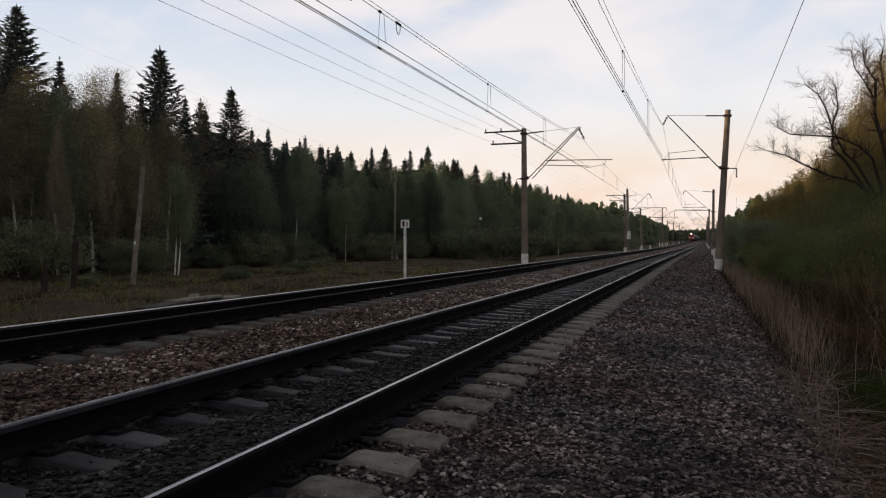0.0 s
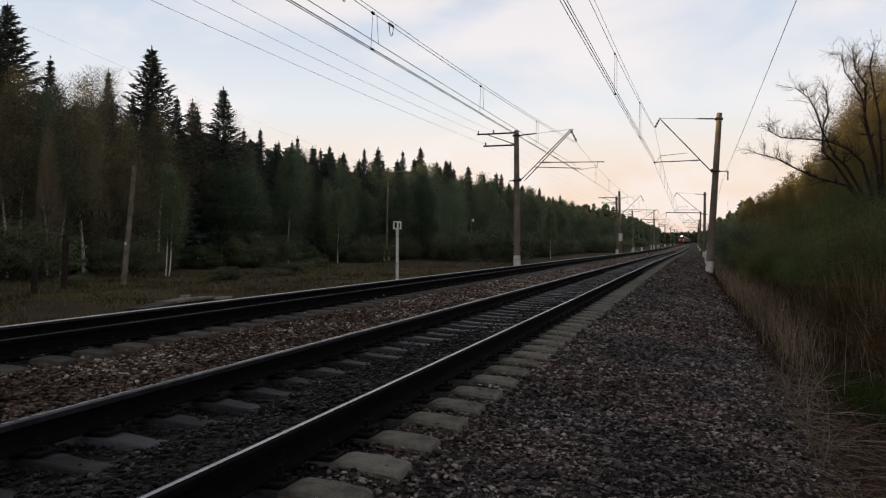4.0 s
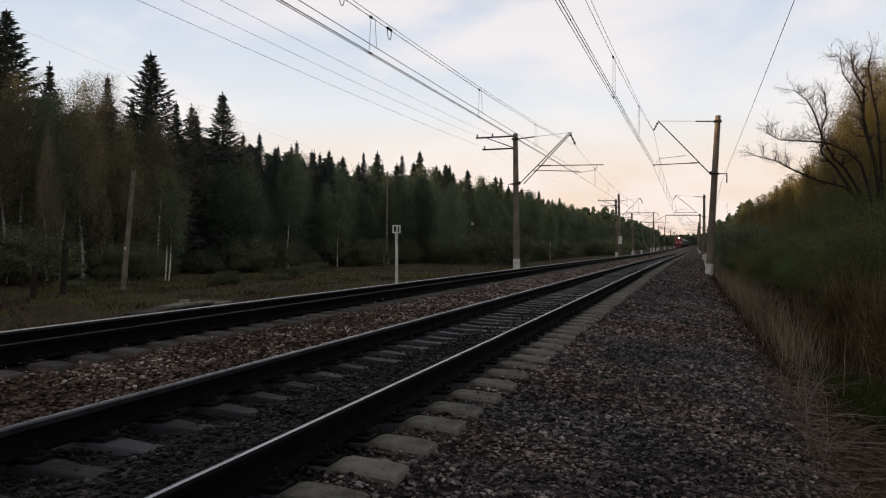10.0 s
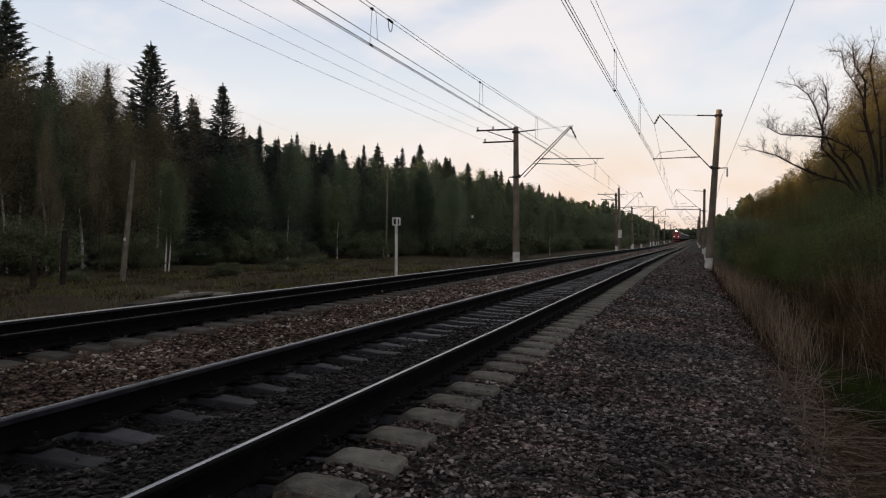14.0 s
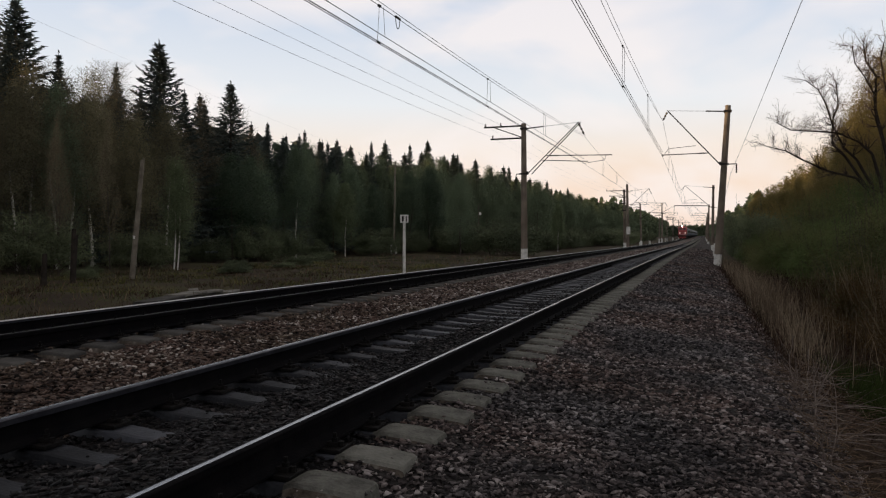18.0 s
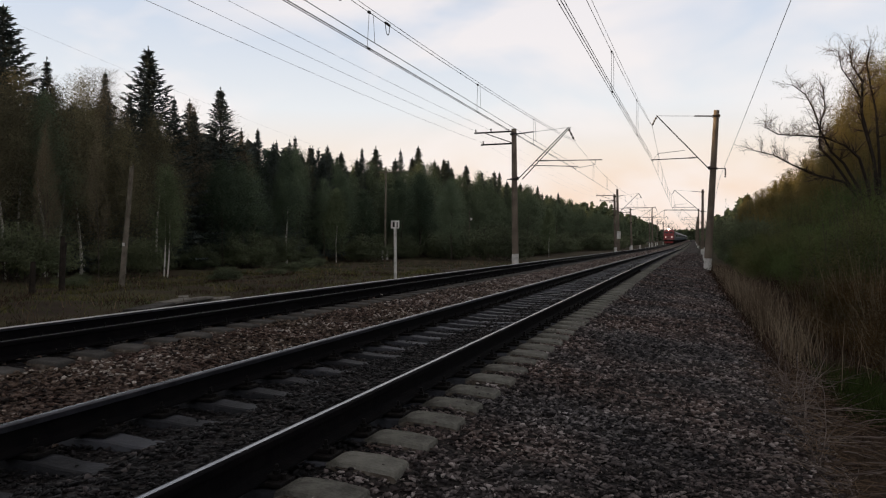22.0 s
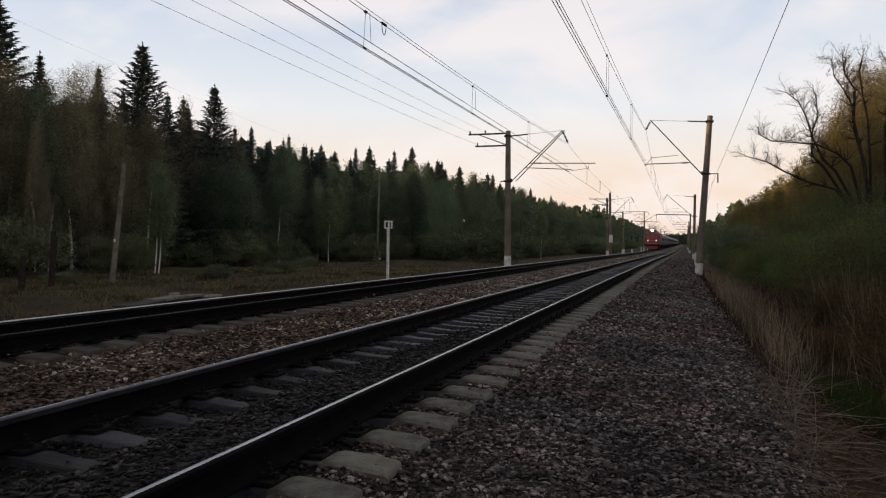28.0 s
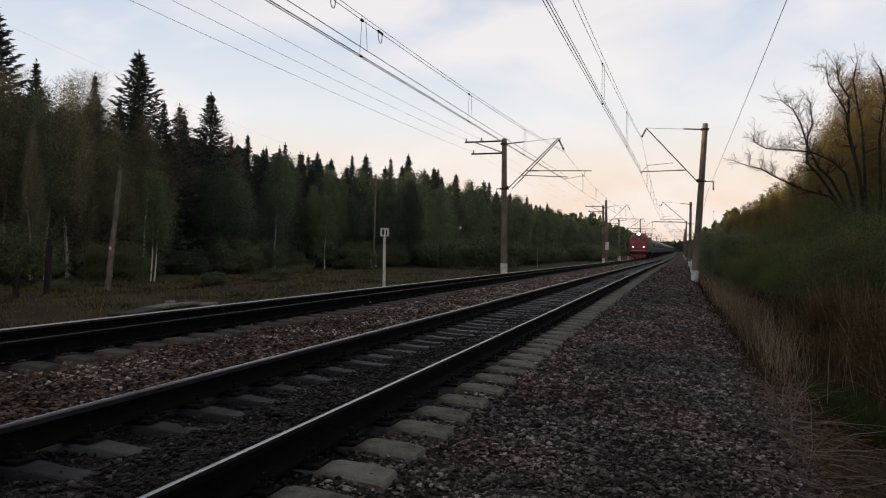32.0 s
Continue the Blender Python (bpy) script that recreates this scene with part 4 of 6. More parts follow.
# ---------------------------------------------------------------- small railway things
def marker_post():
    x, y = -10.4, 25.1
    g = ground_z(x, y)
    t = thing("marker_post", "white distance marker post with a small numbered plate", "sign post", (x, y, 0))
    bm = bmesh.new()
    rod(bm, (0, 0, g - 0.3), (0, 0, 1.62), 0.055, n=12)
    part("post", bm, M_WHITE, t)
    rx = Matrix.Rotation(radians(18), 4, "Z")
    bm = bmesh.new()
    box(bm, (0, 0, 1.72), (0.31, 0.05, 0.30), rx, bevel=0.01)
    part("plate", bm, M_WHITE, t)
    bm = bmesh.new()
    for px, w in ((-0.07, 0.05), (-0.03, 0.03), (0.075, 0.045)):
        box(bm, (px, -0.029, 1.715), (w, 0.006, 0.20), rx)
    box(bm, (-0.05, -0.029, 1.80), (0.09, 0.006, 0.035), rx)
    part("plate_figures", bm, M_BLACK, t)


marker_post()


def wood_pole(x, y, top, lean, label):
    g = ground_z(x, y)
    t = thing("wooden_pole", label, "utility pole", (x, y, 0))
    tapered_pole("pole", (0, 0, g - 0.4), (lean, 0, top), 0.15, 0.10, M_BARK_ALDER if "dark" in label else M_WOOD, t)
    return t


p = wood_pole(-27.3, 29.5, 4.9, 0.75, "grey leaning wooden pole stump at the forest edge")
bm = bmesh.new()
rod(bm, (0.60, -0.16, 2.5), (0.90, -0.08, 5.0), 0.045, n=8)
part("raking_post", bm, M_WOOD, p)
bm = bmesh.new()
box(bm, (0.33, -0.16, 1.0), (0.12, 0.04, 0.16), bevel=0.01)
part("tag", bm, M_WHITE, p, "small white tag")
p = wood_pole(-38.0, 88, 11.0, 0.2, "old wooden line pole with a crossarm before the forest")
bm = bmesh.new()
box(bm, (0.2, 0, 10.4), (2.2, 0.1, 0.12), bevel=0.01)
part("crossarm", bm, M_WOOD, p)
bm = bmesh.new()
for s in (-0.35, 0.35):
    rod(bm, (s, 0, ground_z(-38, 88) - 0.1), (s, 0, ground_z(-38, 88) + 1.3), 0.12, n=10)
part("pole_foot", bm, M_WHITE, p, "pale concrete feet")
p = wood_pole(-28.0, 26.5, 1.4, 0.1, "short dark wooden post before the birches")
bm = bmesh.new()
rod(bm, (-0.5, 0.5, ground_z(-28.5, 27) - 0.2), (-0.3, 0.5, 1.1), 0.09, n=8)
part("raking_post", bm, M_BARK_ALDER, p)
wood_pole(-27.6, 24.5, 0.25, 0.1, "low dark wooden stake in the meadow")

t = thing("signal_pole", "thin grey pole with a small white lamp box", "pole", (-32, 107, 0))
tapered_pole("pole", (0, 0, ground_z(-32, 107) - 0.2), (0, 0, 6.0), 0.07, 0.05, M_WOOD, t, n=8)
bm = bmesh.new()
box(bm, (0.28, -0.1, 4.7), (0.32, 0.25, 0.4), bevel=0.04)
part("lamp_box", bm, M_WHITE, t)

# far line on the wooden poles
wire("telegraph_wire", span((-29.2, 20, 11.6), (-37.8, 88, 10.6), 0.4), 0.0035, M_WIRE_AL, "thin old telegraph wire before the forest")

# a stack of old slabs by the far track
for k, (x, y, z, sx, sy, th, rot_z) in enumerate(((-16.75, 19.4, 0.02, 0.9, 1.6, 0.14, 8), (-17.0, 21.0, 0.10, 0.8, 1.35, 0.10, 4), (-17.2, 22.3, 0.12, 0.7, 1.1, 0.09, -9), (-17.0, 23.3, 0.08, 0.75, 0.9, 0.10, 14),
                                                 (-17.3, 21.7, 0.0, 0.9, 2.6, 0.08, 5), (-17.5, 22.0, 0.22, 0.35, 0.5, 0.07, 40))):
    bm = bmesh.new()
    g = ground_z(x, y)
    box(bm, (0, 0, th / 2), (sx, sy, th), bevel=0.015)
    ob = part("concrete_slab", bm, M_SLEEPER_OLD if k in (0, 4) else M_CONC)
    ob.matrix_basis = pose(x, y, g + z, 2, -3, rot_z)
    tagged(ob, "mossy dark concrete slab lying in the grass" if k in (0, 4) else "broken pale concrete slab lying in the grass", "concrete slab", group="slabs in the grass")

# white stakes and small boxes along the far track
for (x, y, h, w) in ((-9.9, 150, 0.75, 0.35), (-9.6, 205, 0.9, 0.25), (-9.4, 250, 0.9, 0.25), (-9.2, 118, 0.6, 0.25)):
    g = ground_z(x + tx(y), y)
    bm = bmesh.new()
    box(bm, (0, 0, h / 2), (w, w, h), bevel=0.05)
    box(bm, (0, 0, h + 0.04), (w + 0.08, w + 0.08, 0.08), bevel=0.02)
    ob = part("trackside_box", bm, M_WHITE)
    ob.location = (x + tx(y), y, g - 0.02)
    tagged(ob, "small white trackside box on a stand", "signal box", group="trackside boxes")
for (x, y, h) in ((1.35, 70, 1.25), (1.6, 84, 1.3)):
    g = ground_z(x + tx(y), y)
    bm = bmesh.new()
    box(bm, (0, 0, h / 2), (0.5, 0.4, h), bevel=0.03)
    ob = part("trackside_cabinet", bm, M_WHITE)
    ob.location = (x + tx(y), y, g - 0.05)
    tagged(ob, "pale painted trackside cabinet by the gravel strip", "cabinet", group="cabinets")


# ---------------------------------------------------------------- trees
def leaf_blades(centers, size, rng, facing=None, wild=0.8):
    """Small leaf blades at the given centres; facing: the way each would turn, wild: how far it strays from it."""
    n = len(centers)
    w = rng.normal(size=(n, 3))
    if facing is not None:
        w = facing + wild * w
    w /= np.linalg.norm(w, axis=1, keepdims=True) + 1e-9
    a = rng.normal(size=(n, 3))
    a -= w * np.sum(a * w, axis=1, keepdims=True)
    a /= np.linalg.norm(a, axis=1, keepdims=True) + 1e-9
    b = np.cross(w, a)
    s = (size * rng.uniform(0.6, 1.3, n))[:, None]
    a, b = a * s, b * s
    v = np.stack((centers - a, centers + a * 0.6 + b * 0.6, centers + a * 0.6 - b * 0.6), axis=1).reshape(-1, 3)
    return v, np.arange(n * 3).reshape(-1, 3)


def twig_blades(centers, along, size, rng):
    """Thin bare twigs lying along the given directions."""
    n = len(centers)
    q = rng.normal(size=(n, 3))
    q = unit(q - along * np.sum(q * along, axis=1, keepdims=True))
    s = (size * rng.uniform(0.5, 1.4, n))[:, None]
    v = np.stack((centers + along * s, centers - along * s + q * 0.007, centers - along * s - q * 0.007), axis=1).reshape(-1, 3)
    return v, np.arange(n * 3).reshape(-1, 3)


def unit(v):
    return v / (np.linalg.norm(v, axis=1, keepdims=True) + 1e-9)


def spruce(seed, h, spread, density=1.0, needles=36, size=0.135, mat=None, upsweep=0.0):
    """A spruce: tapered trunk and whorls of boughs, raised near the tip and drooping below, hung with needle sprays."""
    rng = np.random.default_rng(seed)
    t = thing("spruce", "dark green spruce with drooping boughs at the forest edge", "tree", group="forest edge trees")
    tapered_pole("trunk", (0, 0, -0.4), (0, 0, h * 0.985), 0.02 * h * 0.55, 0.015, M_BARK_SPRUCE, t, n=7)
    P, D = [np.column_stack((rng.normal(0, 0.02, 14), rng.normal(0, 0.02, 14), np.linspace(h * 0.94, h, 14)))], [np.tile((0.0, 0.0, 1.0), (14, 1))]
    z = h * 0.972
    while z > h * 0.08:
        f = 1 - z / h
        reach = (spread * 1.04 * f ** 0.97 + 0.035) * rng.uniform(0.86, 1.08) * (1.0 if f < 0.75 else 1.75 - f)
        turn = rng.uniform(0, 6.283)
        n = 5 if f < 0.12 else 7
        for j in range(n):
            a = turn + 6.283 * j / n + rng.normal(0, 0.25)
            r = reach * rng.uniform(0.55, 1.15)
            slope = max(-0.45, 0.65 - 1.7 * f + upsweep) + rng.normal(0, 0.12)
            m = max(7, int(r * needles * density))
            u = rng.random(m) ** 0.7
            out, side = np.array([math.cos(a), math.sin(a), 0]), np.array([-math.sin(a), math.cos(a), 0])
            w = rng.normal(0, 1, m) * (0.11 * r * np.sin(math.pi * u ** 0.8) + 0.025)
            drop = np.abs(rng.normal(0, 0.05 + 0.035 * r, m)) * (1.1 - u)
            rise = slope * r * u - 0.22 * r * u * (1 - u) + 0.20 * r * u ** 3
            P.append(out * (r * u)[:, None] + side * w[:, None] + np.column_stack((np.zeros(m), np.zeros(m), z + rise - drop)))
            D.append(unit(out * 0.9 + side * np.sign(w)[:, None] * 0.55 + np.array([0, 0, slope * 0.8 - 0.25]) + rng.normal(0, 0.25, (m, 3))))
        z -= rng.uniform(0.8, 1.2) * (0.10 + 0.26 * min(1.0, f * 2.2)) / density
    P, D = np.concatenate(P), np.concatenate(D)
    n = len(P)
    q = rng.normal(size=(n, 3))
    q = unit(q - D * np.sum(q * D, axis=1, keepdims=True))
    s = (size * rng.uniform(0.6, 1.3, n))[:, None]
    v = np.stack((P + D * s, P - D * s * 0.6 + q * s * 0.36, P - D * s * 0.6 - q * s * 0.36), axis=1).reshape(-1, 3)
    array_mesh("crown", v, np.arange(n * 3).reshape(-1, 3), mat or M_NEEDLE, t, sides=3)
    return t


def limb_tree(rng, h, r0, levels, spread, lean=(0, 0)):
    """Branch segments (a, b, ra, rb) of a broadleaf tree and the tips where leaves grow."""
    stems, segs, tips = [], [], []

    def grow(p, d, length, r, level):
        n = 4 if level == 0 else 3
        for k in range(n):
            q = p + d * (length / n)
            (segs if level else stems).append((p.copy(), q.copy(), r, r * 0.82))
            r *= 0.82
            p = q
            d = (d + Vector(rng.normal(0, 0.035 if level == 0 else 0.2, 3)) + Vector((0, 0, 0.05))).normalized()
            if level < levels and (level > 0 or k >= 1):
                for _ in range(2 if level else 3):
                    side = Vector(rng.normal(0, 1, 3))
                    side = (side - d * side.dot(d)).normalized()
                    e = (d * rng.uniform(0.5, 1.0) + side * rng.uniform(0.6, 1.1) * spread).normalized()
                    grow(p.copy(), e, length * rng.uniform(0.38, 0.6), r * 0.55, level + 1)
            elif level >= levels:
                tips.append(p.copy())
        tips.append(p.copy())
    grow(Vector((0, 0, -0.3)), Vector((lean[0], lean[1], 1)).normalized(), h * 0.86, r0, 0)
    return stems, segs, tips


def seg_mesh(name, segs, mat, parent, n=5, smallest=0.0):
    V, F, base = [], [], 0
    ang = [2 * math.pi * i / n for i in range(n)]
    for a, b, ra, rb in segs:
        if ra < smallest:
            continue
        q = (b - a).to_track_quat("Z", "Y").to_matrix()
        for c, r in ((a, ra), (b, rb)):
            for t in ang:
                V.append(tuple(c + q @ Vector((r * math.cos(t), r * math.sin(t), 0))))
        for i in range(n):
            j = (i + 1) % n
            F.append((base + i, base + j, base + n + j, base + n + i))
        base += 2 * n
    return mesh_object(name, V, F, mat, parent)


def tube(name, pts, radii, mat, parent, n=5):
    """One bent, tapering stem through the given points, closed at its ends."""
    V, F = [], []
    for k, (c, r) in enumerate(zip(pts, radii)):
        d = (pts[min(k + 1, len(pts) - 1)] - pts[max(k - 1, 0)]).normalized()
        q = d.to_track_quat("Z", "Y").to_matrix()
        V += [tuple(c + q @ Vector((r * math.cos(2 * math.pi * i / n), r * math.sin(2 * math.pi * i / n), 0))) for i in range(n)]
    for k in range(len(pts) - 1):
        F += [(k * n + i, k * n + (i + 1) % n, (k + 1) * n + (i + 1) % n, (k + 1) * n + i) for i in range(n)]
    F += [tuple(range(n - 1, -1, -1)), tuple(range((len(pts) - 1) * n, len(pts) * n))]
    return mesh_object(name, V, F, mat, parent)


def broadleaf(seed, h, spread, leaves, leaf_size, mat_leaf, mat_bark, name, label, levels=2, clump=0.55, low=0.0, lean=(0, 0), r0=None, wide=0.16, twigs=False):
    rng = np.random.default_rng(seed)
    t = thing(name, label, "tree", group="forest edge trees")
    stems, segs, tips = limb_tree(rng, h, r0 or 0.010 * h, levels, spread, lean)
    T = np.array([tuple(p) for p in tips])
    top = T[:, 2].max()
    width = wide * h

    def shape(p):
        """Keep a point inside the crown's outline."""
        z = max(0.0, p[2] / top)
        lim = width * min(1.0, 0.35 + z * 2.2) * max(0.06, 1 - z ** 2.2) ** 0.75
        r = math.hypot(p[0], p[1])
        k = 1.0 if r <= lim else lim / r * 0.9 + 0.1 * lim / r
        return (p[0] * k, p[1] * k, p[2] * h * 0.97 / top)
    stems = [(Vector(shape(a)), Vector(shape(b)), ra, rb) for a, b, ra, rb in stems]
    segs = [(Vector(shape(a)), Vector(shape(b)), ra * 0.7, rb * 0.7) for a, b, ra, rb in segs]
    segs = [s for s in segs if (s[1] - s[0]).length > 1e-4]
    tube("trunk", [stems[0][0]] + [s[1] for s in stems], [stems[0][2]] + [s[3] for s in stems], mat_bark, t, n=6)
    tagged(seg_mesh("branch_spray", segs, M_BARK_DARK, t, n=4, smallest=0.012), kind="stuff")
    T = np.array([shape(p) for p in T if p[2] > low * top])
    if leaves:
        per = max(1, int(leaves * 0.6 / len(T)))
        out = rng.normal(0, clump, (len(T) * per, 3)) * np.array([1, 1, 0.8])
        C = np.repeat(T, per, axis=0) + out
        # the finer outer spray, in loose tufts
        m = int(leaves * 0.4 / 14)
        z = rng.uniform(0.16, 1.0, m)
        a = rng.uniform(0, 6.283, m)
        r = width * np.minimum(1.0, 0.35 + z * 2.2) * np.maximum(0.03, 1 - z ** 2.2) ** 0.75 * np.sqrt(rng.uniform(0.15, 1.0, m))
        loose = rng.normal(0, 0.32, (m * 14, 3))
        tuft = np.repeat(np.column_stack((r * np.cos(a), r * np.sin(a), z * h)), 14, axis=0) + loose
        C, out = np.concatenate((C, tuft)), unit(np.concatenate((out, loose)))
        ok = (C[:, 2] > 0.15) & (C[:, 2] < h * 1.03)
        C, out = C[ok], out[ok]
        away = unit(C * np.array([1, 1, 0]))
        if twigs:
            v, q = twig_blades(C, unit(out + away * 0.5 + np.array([0, 0, 0.7]) + rng.normal(0, 0.35, C.shape)), leaf_size, rng)
        else:
            v, q = leaf_blades(C, leaf_size, rng, out * 0.8 + away * 0.5 + np.array([0, 0, 0.5]), 0.6)
        array_mesh("crown", v, q, mat_leaf, t, sides=3)
    return t


def bush(seed, w, h, leaves, size, mat, label, name="willow_bush", group="bushes", stems=26, lobes=22, shoots=70, bark=None, cover=1.0):
    """Stems fanning from the ground into rounded leafy lobes, with loose shoots standing out of them."""
    rng = np.random.default_rng(seed)
    t = thing(name, label, "bush", group=group)
    segs, tops, bare = [], [], []
    for k in range(max(stems, lobes)):
        a, tilt = k * 2.399 + rng.normal(0, 0.3), 0.80 * math.sqrt((k + 0.5) / max(stems, lobes)) + rng.normal(0, 0.05)
        L = h * rng.uniform(0.62, 0.95) * (1.0 - 0.28 * tilt)
        p = Vector((rng.normal(0, 0.10 * w), rng.normal(0, 0.10 * w), -0.15))
        d = Vector((math.cos(a) * tilt * w / h, math.sin(a) * tilt * w / h, 1)).normalized()
        r = 0.022
        for j in range(5):
            q = p + d * (L / 5)
            segs.append((p.copy(), q.copy(), r, r * 0.75))
            p, r = q, r * 0.75
            d = (d + Vector(rng.normal(0, 0.12, 3))).normalized()
            if j in (2, 3) and k % 2:
                bare.append(np.array(p))
        tops.append(np.array(p))
    tops = tops[:lobes]
    # low lobes that fill the skirt
    skirt = [np.array([math.cos(a) * w * 0.5 * g, math.sin(a) * w * 0.5 * g, h * rng.uniform(0.14, 0.34)]) for a, g in zip(rng.uniform(0, 6.283, lobes // 2), rng.uniform(0.5, 1.05, lobes // 2))]
    C, N = [], []
    per = int(leaves / (len(tops) + len(skirt) + 0.25 * len(bare)))
    for c, k in [(c, 1.0) for c in tops + skirt] + [(c, 0.25) for c in bare]:
        rl = h * rng.uniform(0.13, 0.22)
        m = int(per * k * cover)
        d = unit(rng.normal(0, 1, (m, 3)) + np.array([0, 0, 0.35]))
        C.append(c + d * rl * np.array([1.15, 1.15, 0.85]) * (0.35 + 0.75 * rng.random(m) ** 0.6)[:, None])
        N.append(d + np.array([0, 0, 0.35]))
    # loose shoots, each with a few leaves along it
    for _ in range(shoots):
        c = tops[rng.integers(len(tops))] + rng.normal(0, 0.10 * h, 3)
        d = Vector((c[0] * 0.25, c[1] * 0.25, h * 0.5)).normalized() + Vector(rng.normal(0, 0.16, 3))
        L = h * rng.uniform(0.12, 0.34)
        segs.append((Vector(c), Vector(c) + d * L, 0.006, 0.003))
        u = rng.random(9)[:, None]
        C.append(c + np.array(d) * L * u + rng.normal(0, 0.018 * h, (9, 3)))
        N.append(rng.normal(0, 1, (9, 3)))
    tagged(seg_mesh("stem_tangle", segs, bark or M_BARK_DARK, t, n=4), kind="stuff")
    C, N = np.concatenate(C), np.concatenate(N)
    ok = C[:, 2] > 0.02
    v, q = leaf_blades(C[ok], size, rng, N[ok], 0.36)
    array_mesh("crown", v, q, mat, t, sides=3)
    return t


SPRUCES = [spruce(11, 17, 3.9, upsweep=0.25), spruce(12, 15, 2.7), spruce(13, 16, 3.3, upsweep=0.1), spruce(14, 14, 2.4, 1.1)]
LBIRCH = "young birch with thin spring leaves at the forest edge"
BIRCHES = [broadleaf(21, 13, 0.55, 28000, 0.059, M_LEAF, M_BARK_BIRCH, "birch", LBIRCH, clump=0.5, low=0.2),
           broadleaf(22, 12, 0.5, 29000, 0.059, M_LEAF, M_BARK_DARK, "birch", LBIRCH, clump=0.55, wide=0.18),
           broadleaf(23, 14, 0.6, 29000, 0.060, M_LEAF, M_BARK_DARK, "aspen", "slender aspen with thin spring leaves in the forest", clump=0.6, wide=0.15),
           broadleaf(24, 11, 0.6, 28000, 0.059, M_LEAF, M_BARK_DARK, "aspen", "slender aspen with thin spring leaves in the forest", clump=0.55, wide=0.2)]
# plainer far trees; the spruce and aspen wear the haze-toned colours
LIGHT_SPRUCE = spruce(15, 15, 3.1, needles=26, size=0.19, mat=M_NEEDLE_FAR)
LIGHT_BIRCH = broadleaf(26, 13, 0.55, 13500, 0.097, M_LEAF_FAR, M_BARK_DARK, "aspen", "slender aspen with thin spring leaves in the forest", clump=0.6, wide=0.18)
LIGHT_BUSH = bush(45, 3.6, 3.0, 8000, 0.075, M_LEAF_WILLOW, "rounded willow bush with young leaves")
YOUNG = broadleaf(25, 9.6, 0.45, 14000, 0.085, M_LEAF_YOUNG, M_BARK_BIRCH, "birch", "young white-stemmed birch standing before the dark forest", clump=0.42, wide=0.15, low=0.15)


def twin_birch():
    """Two slim straight white stems under one narrow soft crown."""
    rng = np.random.default_rng(27)
    t = thing("birch", "slim twin-stemmed white birch with a soft green crown", "tree", group="forest edge trees")
    h = 7.4
    tips = []
    for s, lean, hh in ((-0.06, 0.015, h * 0.97), (0.08, 0.075, h * 0.86)):
        pts = [Vector((s + lean * z + 0.05 * math.sin(z * 0.9 + s * 9), 0.5 * s, z)) for z in np.linspace(-0.3, hh, 12)]
        tube("trunk", pts, [0.058 * (1 - 0.08 * k) for k in range(len(pts))], M_BARK_BIRCH, t, n=7)
        segs = []
        for k in range(46):
            f = rng.uniform(0.34, 1.0)
            p = pts[0].lerp(pts[-1], f)
            a = rng.uniform(0, 6.283)
            L = 1.6 * (1.08 - f) ** 0.55 * rng.uniform(0.6, 1.05)
            d = Vector((math.cos(a), math.sin(a), rng.uniform(0.3, 0.9))).normalized()
            r = 0.013
            for _ in range(4):
                q = p + d * (L / 4)
                segs.append((p.copy(), q.copy(), r, r * 0.75))
                p, r = q, r * 0.75
                d = (d + Vector((0, 0, -0.16)) + Vector(rng.normal(0, 0.12, 3))).normalized()
                tips.append(tuple(p))
        tagged(seg_mesh("branch_spray", segs, M_BARK_DARK, t, n=4), kind="stuff")
    T = np.array(tips)
    C = np.repeat(T, 44, axis=0) + rng.normal(0, 0.24, (len(T) * 44, 3)) * np.array([1, 1, 1.25])
    v, q = leaf_blades(C, 0.052, rng)
    array_mesh("crown", v, q, M_LEAF_YOUNG, t, sides=3)
    return t


TWIN = twin_birch()
GOLDS = [broadleaf(31, 12, 0.5, 60000, 0.037, M_LEAF_GOLD, M_BARK_DARK, "aspen", "budding aspen with golden young leaves in evening sun", clump=0.5, wide=0.2),
         broadleaf(32, 11, 0.5, 60000, 0.037, M_LEAF_GOLD, M_BARK_BIRCH, "birch", "budding birch with golden young leaves in evening sun", clump=0.5, wide=0.18)]
LIGHT_GOLD = broadleaf(33, 11, 0.5, 12000, 0.095, M_LEAF_GOLD, M_BARK_DARK, "aspen", "budding aspen with golden young leaves in evening sun", clump=0.5, wide=0.2)
BUSHES = [bush(41, 3.6, 3.4, 16000, 0.052, M_LEAF_WILLOW, "rounded willow bush with young leaves"), bush(42, 3.0, 2.6, 15000, 0.048, M_LEAF_WILLOW, "rounded willow bush with young leaves")]
NEAR_BUSHES = [bush(43, 3.4, 3.2, 46000, 0.027, M_LEAF_BUSH, "green willow bush with young leaves above dead grass"), bush(44, 3.0, 2.6, 38000, 0.026, M_LEAF_BUSH, "green willow bush with young leaves above dead grass")]
BROWN_BUSH = bush(46, 3.2, 2.4, 22000, 0.020, M_LEAF_BROWN, "brown tangled bush just budding on the bank", stems=70, shoots=150, bark=M_TWIG_LEAF)
OLIVE = broadleaf(28, 13, 0.6, 25000, 0.056, M_LEAF_OLIVE, M_BARK_BIRCH, "birch", "tall birch with olive-brown budding leaves at the forest edge", clump=0.5, wide=0.17)
BARE = broadleaf(51, 14, 0.6, 7500, 0.22, M_TWIG_LEAF, M_BARK_DARK, "aspen", "pale bare aspen with a haze of twigs", clump=0.35, twigs=True)
used = set()


